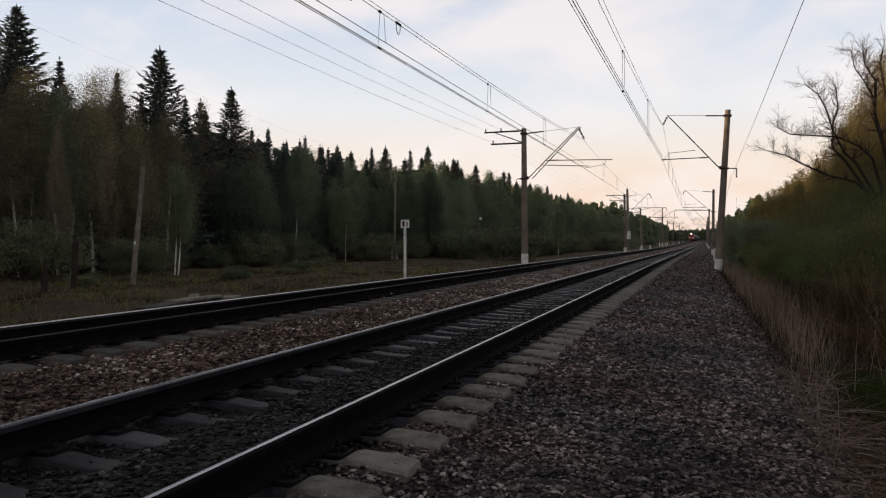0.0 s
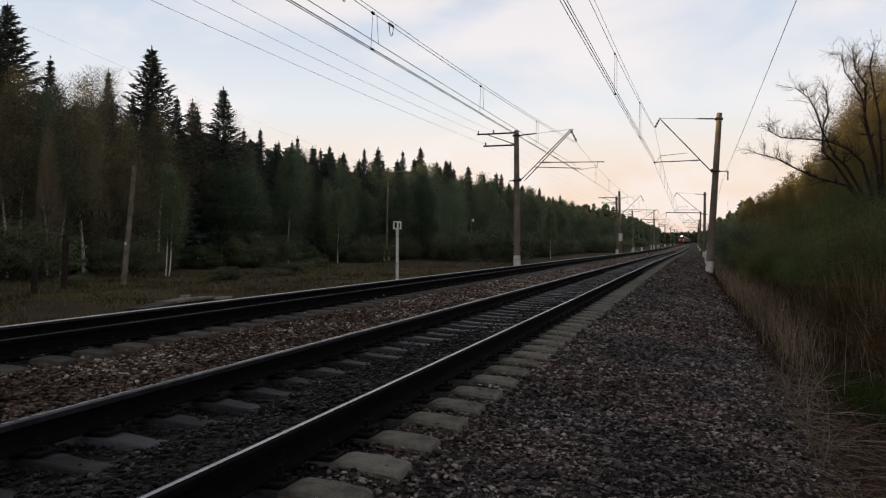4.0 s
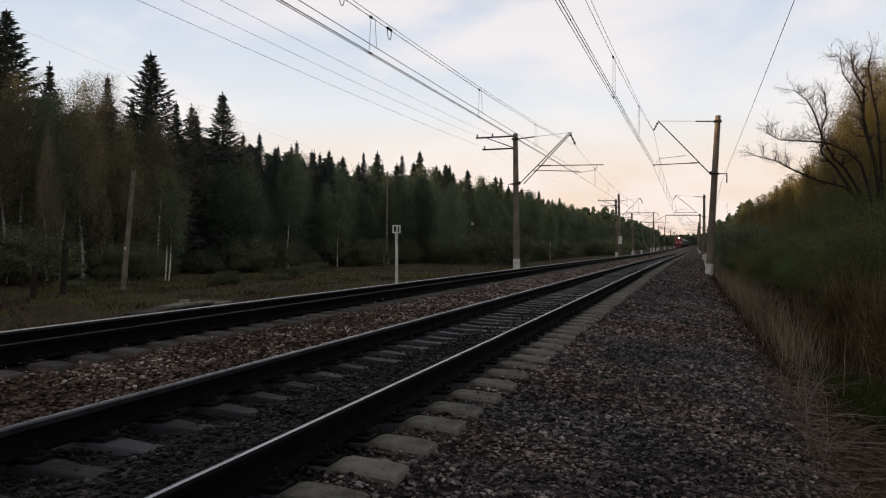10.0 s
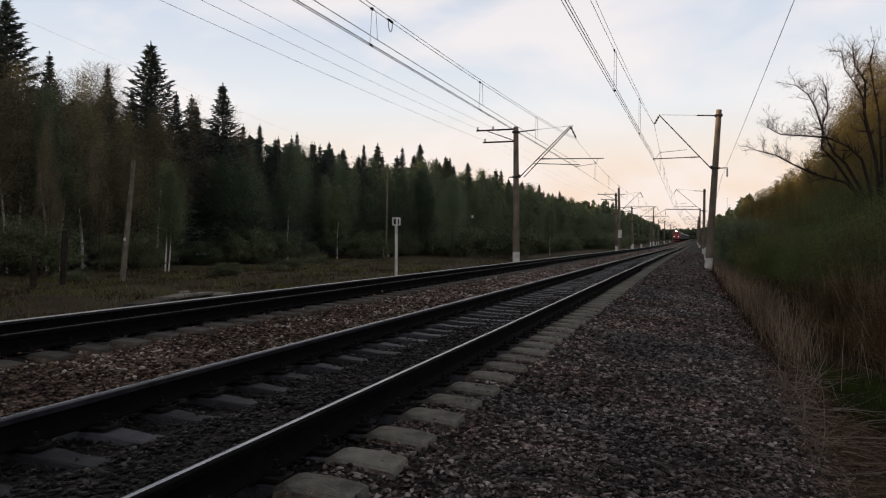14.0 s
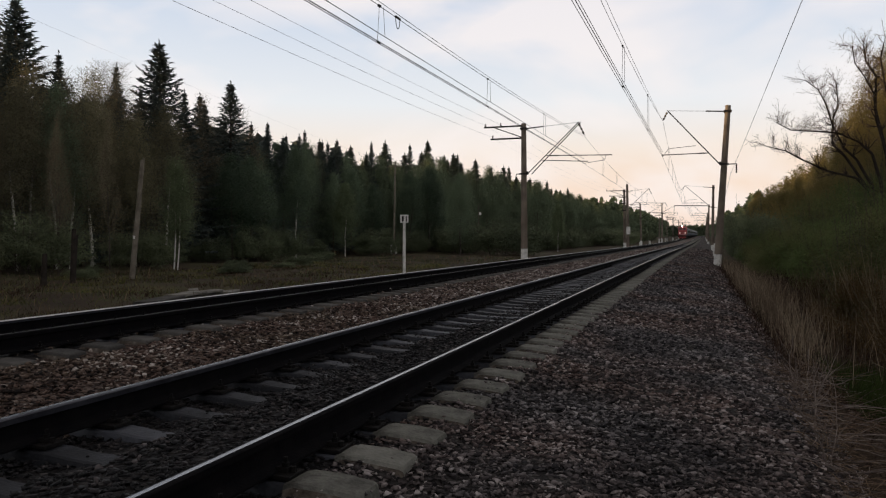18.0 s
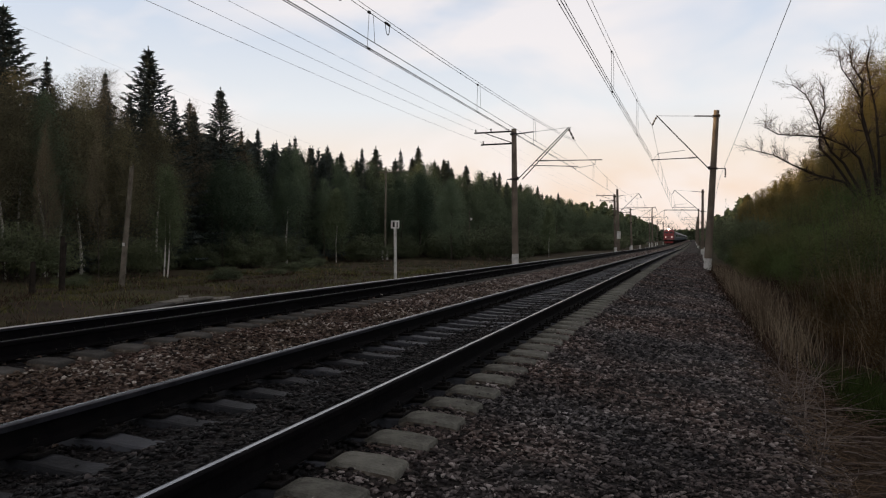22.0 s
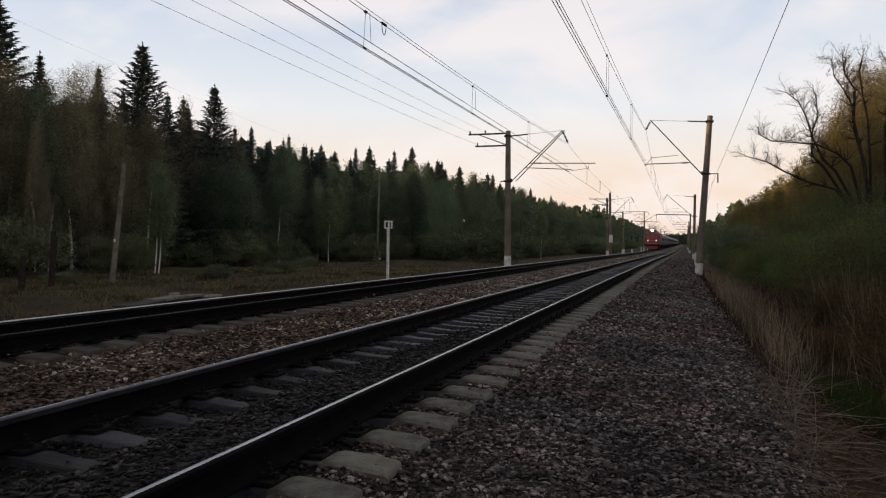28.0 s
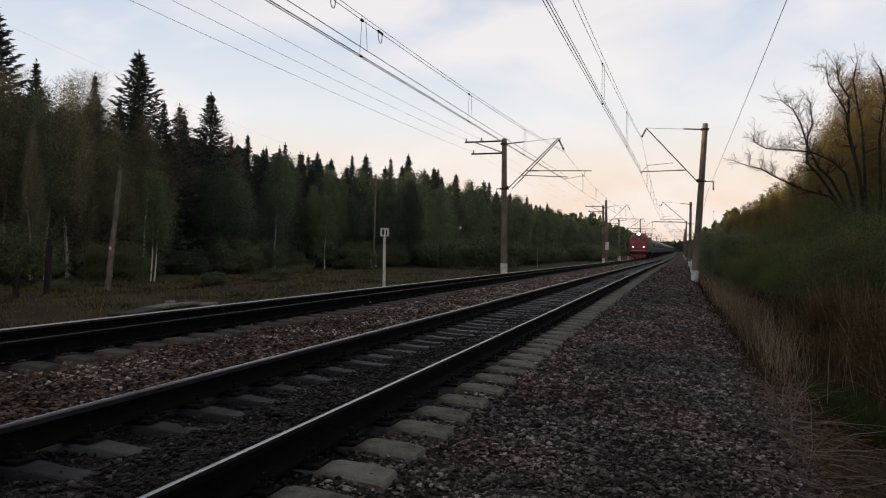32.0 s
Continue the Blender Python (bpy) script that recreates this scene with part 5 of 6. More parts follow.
def plant(proto, x, y, scale, turn, sink=0.1, label="", stretch=1.0):
    m = Matrix.Translation((x, y, ground_z(x, y) - sink)) @ Matrix.Rotation(turn, 4, "Z")
    if proto not in used:
        used.add(proto)
        proto.matrix_basis = m
        ob = proto
    else:
        ob = copy_thing(proto, m)
    ob.scale = (scale * stretch, scale * stretch, scale)
    if label:
        ob["label"] = label
    return ob


TR = random.Random(5)
# the tall spruces that stand out against the sky: x, y, height of the top
TALL = [(-47, 39.5, 18.6, 0, 1.7), (-46, 42.3, 15.3, 1, 1.2), (-46, 48.1, 15.7, 1, 1.0), (-45, 52.1, 18.5, 0, 1.75), (-44, 61.0, 16.7, 2, 1.65), (-46, 70.6, 14.2, 3, 1.1), (-46, 78.8, 14.4, 1, 1.1),
        (-47, 79.2, 14.0, 2, 1.1), (-46, 87.2, 14.4, 3, 1.2), (-47, 92, 13.6, 2, 1.0), (-46, 98.1, 15.5, 3, 0.9), (-46, 113.3, 17, 2, 1.0)]
TALL += [(-45, 122, 15.6, 1, 1.0), (-46, 138.8, 18, 0, 0.9), (-46, 133, 16.2, 2, 0.9), (-46, 164, 17.9, 1, 1.0), (-46, 172, 17.0, 2, 1.0), (-46, 200, 17.5, 0, 0.9),
         (-45, 49.8, 14.0, 2, 0.9), (-45, 55.4, 14.8, 1, 1.1), (-45, 58.3, 14.2, 3, 1.1), (-45, 66.0, 13.4, 1, 1.1), (-46, 74.5, 13.3, 2, 0.9), (-46, 83.2, 13.7, 1, 1.1), (-46, 105, 14.6, 1, 1.1),
         (-44, 40.8, 11.6, 3, 1.25), (-44, 42.6, 11.8, 2, 1.0), (-44, 46.3, 12.2, 3, 1.2), (-44, 50.4, 14.4, 1, 1.2), (-44, 36.5, 15.5, 1, 1.2), (-44, 33, 15.5, 2, 1.1)]
HEIGHTS = [17, 15, 16, 14]
for x, y, top, k, st in TALL:
    g = ground_z(x, y)
    plant(SPRUCES[k], x, y, (top - g) / HEIGHTS[k], TR.uniform(0, 6.28), stretch=st)
BH = [13, 12, 14, 11]


CANOPY = [(16, 14.5), (36, 15.2), (46, 14.0), (56, 14.4), (66, 13.5), (78, 13.3), (88, 13.2), (94, 14.2), (108, 15.6), (120, 16.2), (132, 17.0), (160, 17.2), (214, 18.2), (283, 18.6), (330, 17.8)]


def skyline(y):
    """Height of the closed canopy of the left-hand forest along the line."""
    return float(np.interp(y, [c[0] for c in CANOPY], [c[1] for c in CANOPY])) + 0.5 * math.sin(y * 0.31)


def lofty(protos, heights, light, light_h, x, y, top, stretch):
    """Plant a tree whose top reaches the given height; a plainer one far off."""
    k = TR.randrange(len(protos))
    h = top - ground_z(x, y) + 0.1
    if y > 92:
        plant(light, x, y, h / light_h, TR.uniform(0, 6.28), stretch=stretch)
    else:
        plant(protos[k], x, y, h / heights[k], TR.uniform(0, 6.28), stretch=stretch)


LEAFY, LEAFY_H = BIRCHES[1:], [12, 14, 11]
y = 16.0
while y < 330:
    step = 4.0 if y < 150 else 5.5
    # tall trees at the back, spruce and aspen mixed
    for x0, share, k0 in ((-48.0, 0.62, 1.0), (-45.0, 0.42, 0.95)):
        yy, x = y + TR.uniform(-1.8, 1.8), x0 + TR.uniform(-1.0, 1.0)
        top = skyline(yy) * k0 * TR.uniform(0.90, 1.10)
        if TR.random() < share and not 42.8 < yy < 51:
            lofty(SPRUCES, HEIGHTS, LIGHT_SPRUCE, 15, x, yy, top * TR.uniform(0.94, 1.06), TR.uniform(1.0, 1.6))
        elif yy < 52 or (yy < 66 and TR.random() < 0.5):
            plant(BARE, x, yy, (top + 1.2) / 14, TR.uniform(0, 6.28), stretch=TR.uniform(0.9, 1.2))
        else:
            lofty(LEAFY, LEAFY_H, LIGHT_BIRCH, 13, x, yy, top * TR.uniform(0.84, 0.97), TR.uniform(0.9, 1.25))
    # softer young aspens and birches along the front
    yy, x = y + TR.uniform(-1.8, 1.8), -41.5 + TR.uniform(-1.2, 1.2)
    if TR.random() < (0.45 if yy < 50 else 0.68):
        lofty(LEAFY, LEAFY_H, LIGHT_BIRCH, 13, x, yy, skyline(yy) * TR.uniform(0.5, 0.7 if yy < 50 else 0.88), TR.uniform(1.0, 1.25))
    y += step
# bushes along the foot of the forest
y = 14.0
while y < 200:
    x = -38.0 + TR.uniform(-2.0, 1.5)
    k = TR.randrange(2)
    plant(BUSHES[k], x, y, TR.uniform(0.8, 1.5), TR.uniform(0, 6.28), label="dark rounded willow bush before the forest", stretch=TR.uniform(1.1, 1.5))
    y += TR.uniform(4.5, 9.0)
for k in range(14):
    x, y = -25 - 10 * TR.random(), TR.uniform(22, 62)
    plant(BUSHES[k % 2], x, y, TR.uniform(0.12, 0.30), TR.uniform(0, 6.28), sink=0.02, label="low dark shrub in the meadow grass", stretch=TR.uniform(1.3, 2.4))
# young growth that closes in on the far track further along
y = 88.0
while y < 330:
    gap = 7.0 if 90 < y < 113 else 0.0
    plant(LIGHT_BUSH, -25 - gap + TR.uniform(-4, 4) + tx(y), y, TR.uniform(1.1, 1.7), TR.uniform(0, 6.28), label="dark rounded willow bush before the forest", stretch=1.35)
    k = TR.randrange(1, 4)
    plant(BIRCHES[k] if y < 112 else LIGHT_BIRCH, -32 - gap + TR.uniform(-3, 3) + tx(y), y + TR.uniform(-2, 2), TR.uniform(9.5, 13) / (BH[k] if y < 112 else 13), TR.uniform(0, 6.28), stretch=TR.uniform(1.0, 1.3))
    y += TR.uniform(5.5, 8.0)
# single birches before the forest
plant(OLIVE, -45.5, 45.2, 15.4 / 13, 0.8, stretch=0.9)
plant(TWIN, -33.2, 39.9, 1.0, 0.35, sink=0.0)
for x, yy, hh in ((-42, 101, 10), (-36, 128, 9.0), (-39, 76, 8.5), (-47, 116, 9.0), (-20.8, 113, 7.5)):
    plant(YOUNG, x, yy, hh / 9.6, TR.uniform(0, 6.28), stretch=1.0)
for x, yy, hh in ((-40.5, 27, 13), (-41, 37.5, 12.4), (-40.8, 68, 12)):
    plant(BIRCHES[0], x, yy, hh / 13, TR.uniform(0, 6.28))
for x, yy, hh in ((-44.5, 41.4, 14.6), (-44.5, 43.2, 14.9), (-44, 45.6, 14.5), (-44, 56.6, 15.4), (-47, 83, 14.2), (-44.5, 53.6, 14.6)):
    plant(BARE, x, yy, hh / 14, TR.uniform(0, 6.28), stretch=0.9)

for k, (x, yy, hh) in enumerate(((-41, 31, 13.2), (-40.5, 34, 12.0), (-41, 38.6, 13.0), (-40.5, 44.2, 11.5), (-40, 47, 12.4), (-40.5, 28, 13.0), (-42, 36.2, 13.6), (-42, 41.5, 12.6))):
    if k:
        plant(OLIVE, x, yy, hh / 13, TR.uniform(0, 6.28), stretch=TR.uniform(0.9, 1.2))
    else:
        plant(BARE, x, yy, hh / 14, TR.uniform(0, 6.28), stretch=1.1)

for x, yy, hh in ((-36, 33.0, 9.5), (-38, 35.0, 10.5), (-36, 37.0, 9.8)):
    plant(BARE, x, yy, hh / 14, TR.uniform(0, 6.28), label="thin bare aspen with a pale leaning stem", stretch=0.45)


def far_woods(name, label, x0, x1, y0, y1, h0, h1, count, seed, size=0.9):
    """A wood too far off to count: many crowns in one mesh."""
    rng = np.random.default_rng(seed)
    V, F, n = [], [], 0
    for _ in range(count):
        x, yy = rng.uniform(x0, x1), rng.uniform(y0, y1)
        h = rng.uniform(h0, h1)
        m = 120
        z = rng.random(m) ** 0.8
        r = (1 - z) ** 0.7 * h * rng.uniform(0.14, 0.22) + 0.2
        a = rng.uniform(0, 6.283, m)
        C = np.column_stack((x + r * np.cos(a) * rng.random(m) ** 0.4, yy + r * np.sin(a), ground_z(x, min(yy, 900)) + 0.5 + z * h))
        v, q = leaf_blades(C, size, rng)
        V.append(v)
        F.append(q + n)
        n += len(v)
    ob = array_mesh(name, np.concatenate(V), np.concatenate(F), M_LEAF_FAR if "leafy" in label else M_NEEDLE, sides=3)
    tagged(ob, label, "woods", kind="stuff")


far_woods("far_woods", "leafy wood far along the line", -62, -36, 320, 980, 14, 19.5, 620, 61, 1.4)
far_woods("far_woods", "dark spruce wood behind the forest edge", -66, -50, -20, 330, 12, 15, 460, 62, 1.0)
# Added behind the far wood as a sun block for its tree tops.
far_woods("far_woods", "added dark spruce wood keeping sun off the far wood", -120, -66, 330, 1000, 17, 22, 260, 67, 2.2)
far_woods("far_woods", "leafy wood closing the far end of the line", -90, 90, 930, 1040, 9, 14, 480, 63, 1.8)
far_woods("far_woods", "leafy wood far along the near side of the line", 13, 45, 180, 980, 9, 14, 460, 64, 1.2)
far_woods("far_woods", "leafy wood behind the camera and its side", 20, 60, -120, 180, 9, 12, 180, 65, 1.1)
# Out of view beside the camera, added to keep low sun off the ground.
far_woods("far_woods", "added dark spruce wood out of view, shading the ground", -62, -43, -110, 20, 13, 17.5, 420, 66, 1.5)

# right-hand side: bushes, golden trees, a leaning bare tree
for x, yy, h in ((3.3, 12, 0.7), (3.5, 14.6, 0.78), (3.4, 18, 0.72), (3.3, 22, 0.6), (4.2, 10.5, 0.8), (4.6, 13.5, 0.9), (5.4, 9, 0.9), (3.9, 16.5, 0.75)):
    plant(BROWN_BUSH, x, yy, h, TR.uniform(0, 6.28))
for x, yy, h, k in ((6.0, 16, 1.15, 1), (4.8, 18.5, 1.0, 0), (6.4, 20.5, 1.2, 0), (5.0, 24, 1.05, 1), (6.2, 27.5, 1.15, 0), (5.2, 31, 1.05, 0), (6.0, 36, 1.2, 1), (4.9, 41, 1.15, 0),
                    (5.2, 47, 1.2, 0), (4.8, 54, 1.2, 1), (5.2, 62, 1.35, 0), (5.0, 71, 1.4, 1), (5.4, 82, 1.5, 0), (5.6, 95, 1.6, 0), (6.0, 110, 1.8, 1), (6.2, 128, 1.9, 0), (7, 150, 2.2, 0), (7.4, 175, 2.4, 1), (7.5, 13, 1.2, 0), (8.6, 24, 1.4, 0),
                    (3.9, 50, 0.7, 1), (4.0, 58, 0.8, 0), (4.1, 66, 0.8, 1), (4.2, 76, 0.9, 0), (4.4, 88, 0.9, 1), (4.6, 102, 1.0, 0)):
    plant((NEAR_BUSHES if yy < 60 else BUSHES if yy < 100 else [LIGHT_BUSH] * 2)[k], x + tx(yy), yy, h, TR.uniform(0, 6.28), label="green willow bush with young leaves above dead grass")
for x, yy, h in ((9.9, 48, 12.6), (11.6, 51, 13.0), (12.6, 46, 12.8), (12.4, 60, 12.4), (14.2, 43, 12.6), (11.4, 68, 11.4), (13.6, 75, 12), (12.4, 86, 11.4), (13.3, 98, 11.8), (13.0, 112, 11.8),
                 (14, 128, 12.4), (14.5, 146, 12.8), (15, 165, 12.8), (14.8, 38, 12), (10.8, 43.5, 11.6), (9.8, 55, 10.6), (8.3, 60, 7.4), (8.9, 54, 8.2), (8.1, 70, 7.2), (8.3, 82, 7.8), (8.2, 95, 8.2), (8.6, 110, 8.8), (8.6, 128, 9.4), (9.4, 148, 10)):
    k = TR.randrange(2)
    plant(GOLDS[k] if yy < 72 else LIGHT_GOLD, x + tx(yy), yy, h / ((12, 11)[k] if yy < 72 else 11), TR.uniform(0, 6.28), stretch=0.95)


for x, yy, h in ((8.2, 37, 1.6), (9.4, 40, 1.9), (10.6, 43, 2.1), (9.2, 46, 1.9), (8.3, 50, 1.7), (7.4, 33, 1.45), (8.9, 58, 1.9)):
    plant(NEAR_BUSHES[0], x, yy, h, TR.uniform(0, 6.28), label="tall dark willow thicket under the golden trees", stretch=0.8)


def leaning_alder():
    """Several dark stems from one stool, leaning out over the bank, with bare budding twigs."""
    rng = np.random.default_rng(78)
    t = thing("alder", "dark leaning alder with bare spreading branches just budding", "tree")
    y0 = 40.0
    stems = [[(8.4, 0.6), (8.1, 3.6), (7.7, 5.0), (7.1, 5.6), (6.2, 6.1), (5.1, 6.2), (4.2, 6.3), (3.6, 6.7)],
             [(8.3, 0.6), (7.9, 2.9), (7.1, 3.9), (5.9, 4.3), (4.7, 4.9), (4.0, 5.3), (3.2, 5.6)],
             [(8.5, 0.6), (8.0, 3.2), (7.1, 4.8), (6.6, 5.4), (6.1, 6.5), (5.8, 7.5), (5.5, 8.3), (4.9, 8.8)],
             [(8.5, 0.6), (7.8, 3.2), (6.7, 5.0), (6.2, 5.7), (6.2, 6.9), (6.4, 7.6), (6.3, 8.7)],
             [(8.9, 0.6), (8.8, 3.7), (8.4, 5.7), (8.1, 6.8), (8.0, 8.1), (7.6, 8.9), (7.2, 9.6), (7.0, 10.4)],
             [(9.0, 0.6), (8.6, 5.0), (8.1, 7.4), (8.1, 8.9), (7.7, 9.8), (7.6, 10.5)],
             [(9.1, 0.6), (9.0, 3.7), (8.9, 5.5), (8.8, 7.5), (8.6, 8.6), (8.4, 9.9), (8.5, 10.6)],
             [(9.4, 0.6), (9.7, 4.0), (9.6, 7.0), (9.9, 9.0), (9.6, 10.4)]]
    tips = []
    for n, st in enumerate(stems):
        segs = []
        r = 0.098
        pts = [Vector((x, y0 + 0.3 * n - 1.0 + rng.normal(0, 0.15), z)) for x, z in st]
        pts[0].z = ground_z(pts[0].x, pts[0].y) - 0.15

        def sprout(p, d, length, r, level):
            for _ in range(3):
                q = p + d * (length / 3)
                segs.append((p.copy(), q.copy(), max(r, 0.0052), max(r * 0.8, 0.0048)))
                p, r = q, r * 0.8
                d = (d + Vector(rng.normal(0, 0.26, 3)) + Vector((0, 0, 0.10))).normalized()
                if level < 3:
                    for _k in range(2):
                        e = (d + Vector(rng.normal(0, 0.6, 3))).normalized()
                        sprout(p.copy(), e, length * rng.uniform(0.4, 0.65), r * 0.6, level + 1)
            tips.append(tuple(p))
        for k in range(len(pts) - 1):
            a, b = pts[k], pts[k + 1]
            for f in range(3):
                p, q = a.lerp(b, f / 3), a.lerp(b, (f + 1) / 3)
                segs.append((p, q, r, r * 0.93))
                r *= 0.93
                if k >= 2:
                    d = (b - a).normalized()
                    e = (d * 0.6 + Vector(rng.normal(0, 0.55, 3)) + Vector((-0.1, 0, 0.25))).normalized()
                    for _j in range(4):
                        e = (e + Vector(rng.normal(0, 0.5, 3)) + Vector((0, 0, 0.15))).normalized()
                        sprout(q.copy(), e, rng.uniform(0.35, 0.85), r * 0.42, 2)
            r = max(r, 0.02)
        seg_mesh("stem", [s for s in segs if s[2] > 0.016], M_BARK_ALDER, t, n=6)
        tagged(seg_mesh("twig_spray", [s for s in segs if s[2] <= 0.016], M_BARK_TWIG, t, n=3), kind="stuff")
    T = np.array(tips)
    C = np.repeat(T, 4, axis=0)
    C = C + rng.normal(0, 0.07, C.shape)
    v, q = leaf_blades(C, 0.018, rng)
    tagged(array_mesh("bud_haze", v, q, M_LEAF_GOLD, t, sides=3), kind="stuff")


leaning_alder()

# ---------------------------------------------------------------- grass
def blades(name, label, mat, n, region, h0, h1, width, seed, lean=0.35, keep=None):
    """Bent grass blades, two faces each, over a stretch x0, x1, y0, y1."""
    rng = np.random.default_rng(seed)
    x0, x1, y0, y1 = region
    xs, ys = rng.uniform(x0, x1, n), y0 + (y1 - y0) * rng.random(n) ** 1.35
    V, F, b = [], [], 0
    for x, y in zip(xs, ys):
        x, y = float(x), float(y)
        if keep and rng.random() > keep(x, y):
            continue
        h = rng.uniform(h0, h1)
        a = rng.uniform(0, 6.283)
        dx, dy = rng.normal(0, lean, 2) * h
        w = width * (1 + y / 25)
        c, s = math.cos(a) * w, math.sin(a) * w
        x += tx(y)
        z = ground_z(x, y) - 0.03
        V += [(x - c, y - s, z), (x + c, y + s, z), (x + c * 0.7 + dx * 0.4, y + s * 0.7 + dy * 0.4, z + h * 0.6), (x - c * 0.7 + dx * 0.4, y - s * 0.7 + dy * 0.4, z + h * 0.6),
              (x + dx + c * 0.15, y + dy + s * 0.15, z + h), (x + dx - c * 0.15, y + dy - s * 0.15, z + h)]
        F += [(b, b + 1, b + 2, b + 3), (b + 3, b + 2, b + 4, b + 5)]
        b += 6
    tagged(array_mesh(name, V, F, mat, sides=4), label, "grass", kind="stuff")


def tussock(x, y):
    return min(1, max(0.06, 0.5 + 1.6 * noise.noise((x * 1.3, y * 0.7, 31)))) * min(1, max(0.25, (y - 10) / 6)) * (1.0 if y < 28 else 0.45)


def patchy(x, y):
    return min(1, max(0.05, 0.55 + 1.2 * noise.noise((x * 0.25, y * 0.25, 5))))


blades("meadow_grass", "short brown and green meadow grass by the far track", M_GRASS, 60000, (-36, -10.2, 8, 80), 0.04, 0.16, 0.0065, 71, keep=patchy, lean=0.6)
blades("meadow_weeds", "taller dry weeds scattered on the meadow", M_DRY, 3500, (-36, -11, 10, 80), 0.15, 0.45, 0.007, 72, keep=patchy)
blades("dead_grass", "tall dead tan grass on the bank beside the gravel", M_STRAW, 8500, (1.25, 2.05, 11, 46), 0.35, 0.95, 0.0030, 73, lean=0.24, keep=tussock)
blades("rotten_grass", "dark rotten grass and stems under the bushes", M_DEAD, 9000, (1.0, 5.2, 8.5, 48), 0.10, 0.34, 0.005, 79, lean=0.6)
blades("dead_stalks", "thin upright dead stalks by the gravel edge", M_STRAW, 260, (1.2, 3.2, 9, 36), 0.5, 1.15, 0.0028, 74, lean=0.14)
blades("fresh_grass", "fresh green grass tuft on the bank", M_GREEN, 2000, (1.6, 2.3, 8.2, 10.8), 0.16, 0.40, 0.004, 75, lean=0.45)
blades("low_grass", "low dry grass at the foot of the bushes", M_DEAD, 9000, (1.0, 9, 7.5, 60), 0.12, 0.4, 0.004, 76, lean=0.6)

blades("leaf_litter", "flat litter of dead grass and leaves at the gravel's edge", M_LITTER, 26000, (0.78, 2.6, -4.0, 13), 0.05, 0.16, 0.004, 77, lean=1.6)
blades("meadow_tufts", "pale tussocks of last year's grass on the meadow", M_TUFT, 34000, (-34, -10.0, 8, 55), 0.08, 0.30, 0.0065, 78, lean=0.9, keep=lambda x, y: 1.0 if noise.noise((x * 0.45, y * 0.4, 9)) > 0.16 else 0.03)
blades("meadow_dock", "reddish-brown rotten stems in patches on the meadow", M_DEAD, 28000, (-34, -10.0, 8, 50), 0.06, 0.26, 0.0065, 80, lean=0.8, keep=lambda x, y: 1.0 if noise.noise((x * 0.4, y * 0.35, 21)) > 0.12 else 0.02)


def brush_pile():
    """Dead twigs lying in a heap at the gravel's edge, some forked ones standing."""
    rng = random.Random(9)
    t = thing("brush_pile", "heap of dead grey-brown twigs at the gravel's edge", "brushwood")

    def twig(p, d, step, count, r, droop):
        pts, rad = [p.copy()], [r]
        for j in range(count):
            p = p + d * (step * rng.uniform(0.7, 1.3))
            pts.append(p)
            rad.append(r * (1 - 0.7 * (j + 1) / count))
            d = (d + Vector((rng.uniform(-0.25, 0.25), rng.uniform(-0.25, 0.25), rng.uniform(-droop, droop * 0.6)))).normalized()
        tube("twig", pts, rad, M_TWIG, t, n=4)
        return pts

    for k in range(130):
        y = rng.uniform(4.4, 9.8)
        x = rng.uniform(0.84, 0.13 * y + 0.45)
        a = rng.choice((rng.gauss(-0.35, 0.3), rng.gauss(-0.35, 0.3), rng.gauss(2.7, 0.4), rng.uniform(0.6, 2.2), rng.uniform(-2.4, -0.8)))
        twig(Vector((x, y, ground_z(x, y) + rng.uniform(0.03, 0.26))), Vector((math.cos(a), math.sin(a), rng.uniform(-0.08, 0.5))).normalized(), rng.uniform(0.06, 0.15), 5, rng.uniform(0.003, 0.0062), 0.22)
    for k in range(16):
        y = rng.uniform(5.0, 9.6)
        x = rng.uniform(0.84, 0.10 * y + 0.35)
        h = rng.uniform(0.35, 0.8)
        pts = twig(Vector((x, y, ground_z(x, y) - 0.03)), Vector((rng.uniform(-0.25, 0.25), rng.uniform(-0.2, 0.2), 1)).normalized(), h / 6, 6, rng.uniform(0.005, 0.008), 0.05)
        for j in (2, 3, 4):
            twig(pts[j], Vector((rng.uniform(-0.8, 0.8), rng.uniform(-0.4, 0.4), 0.9)).normalized(), h * 0.13, 3, 0.0035, 0.05)


def small_twigs():
    """The fine twigs that fill the heap."""
    rng = random.Random(19)
    segs = []
    for k in range(420):
        y = rng.uniform(4.2, 9.8)
        x = rng.uniform(0.78, 0.13 * y + 0.45)
        p = Vector((x, y, ground_z(x, y) + rng.uniform(0.0, 0.30)))
        a = rng.choice((rng.uniform(-0.6, 0.6), rng.uniform(1.2, 2.6)))
        d = Vector((math.cos(a), math.sin(a) * 0.8, rng.uniform(-0.15, 0.4))).normalized()
        r = rng.uniform(0.0015, 0.0032)
        for j in range(4):
            q = p + d * rng.uniform(0.06, 0.14)
            segs.append((p.copy(), q.copy(), r, r * 0.85))
            p, r = q, r * 0.85
            d = (d + Vector((rng.uniform(-0.3, 0.3), rng.uniform(-0.3, 0.3), rng.uniform(-0.3, 0.15)))).normalized()
    tagged(seg_mesh("small_twigs", segs, M_DRY, None, n=3), "fine dead twigs and stems filling the heap", "brushwood", kind="stuff")


brush_pile()
small_twigs()


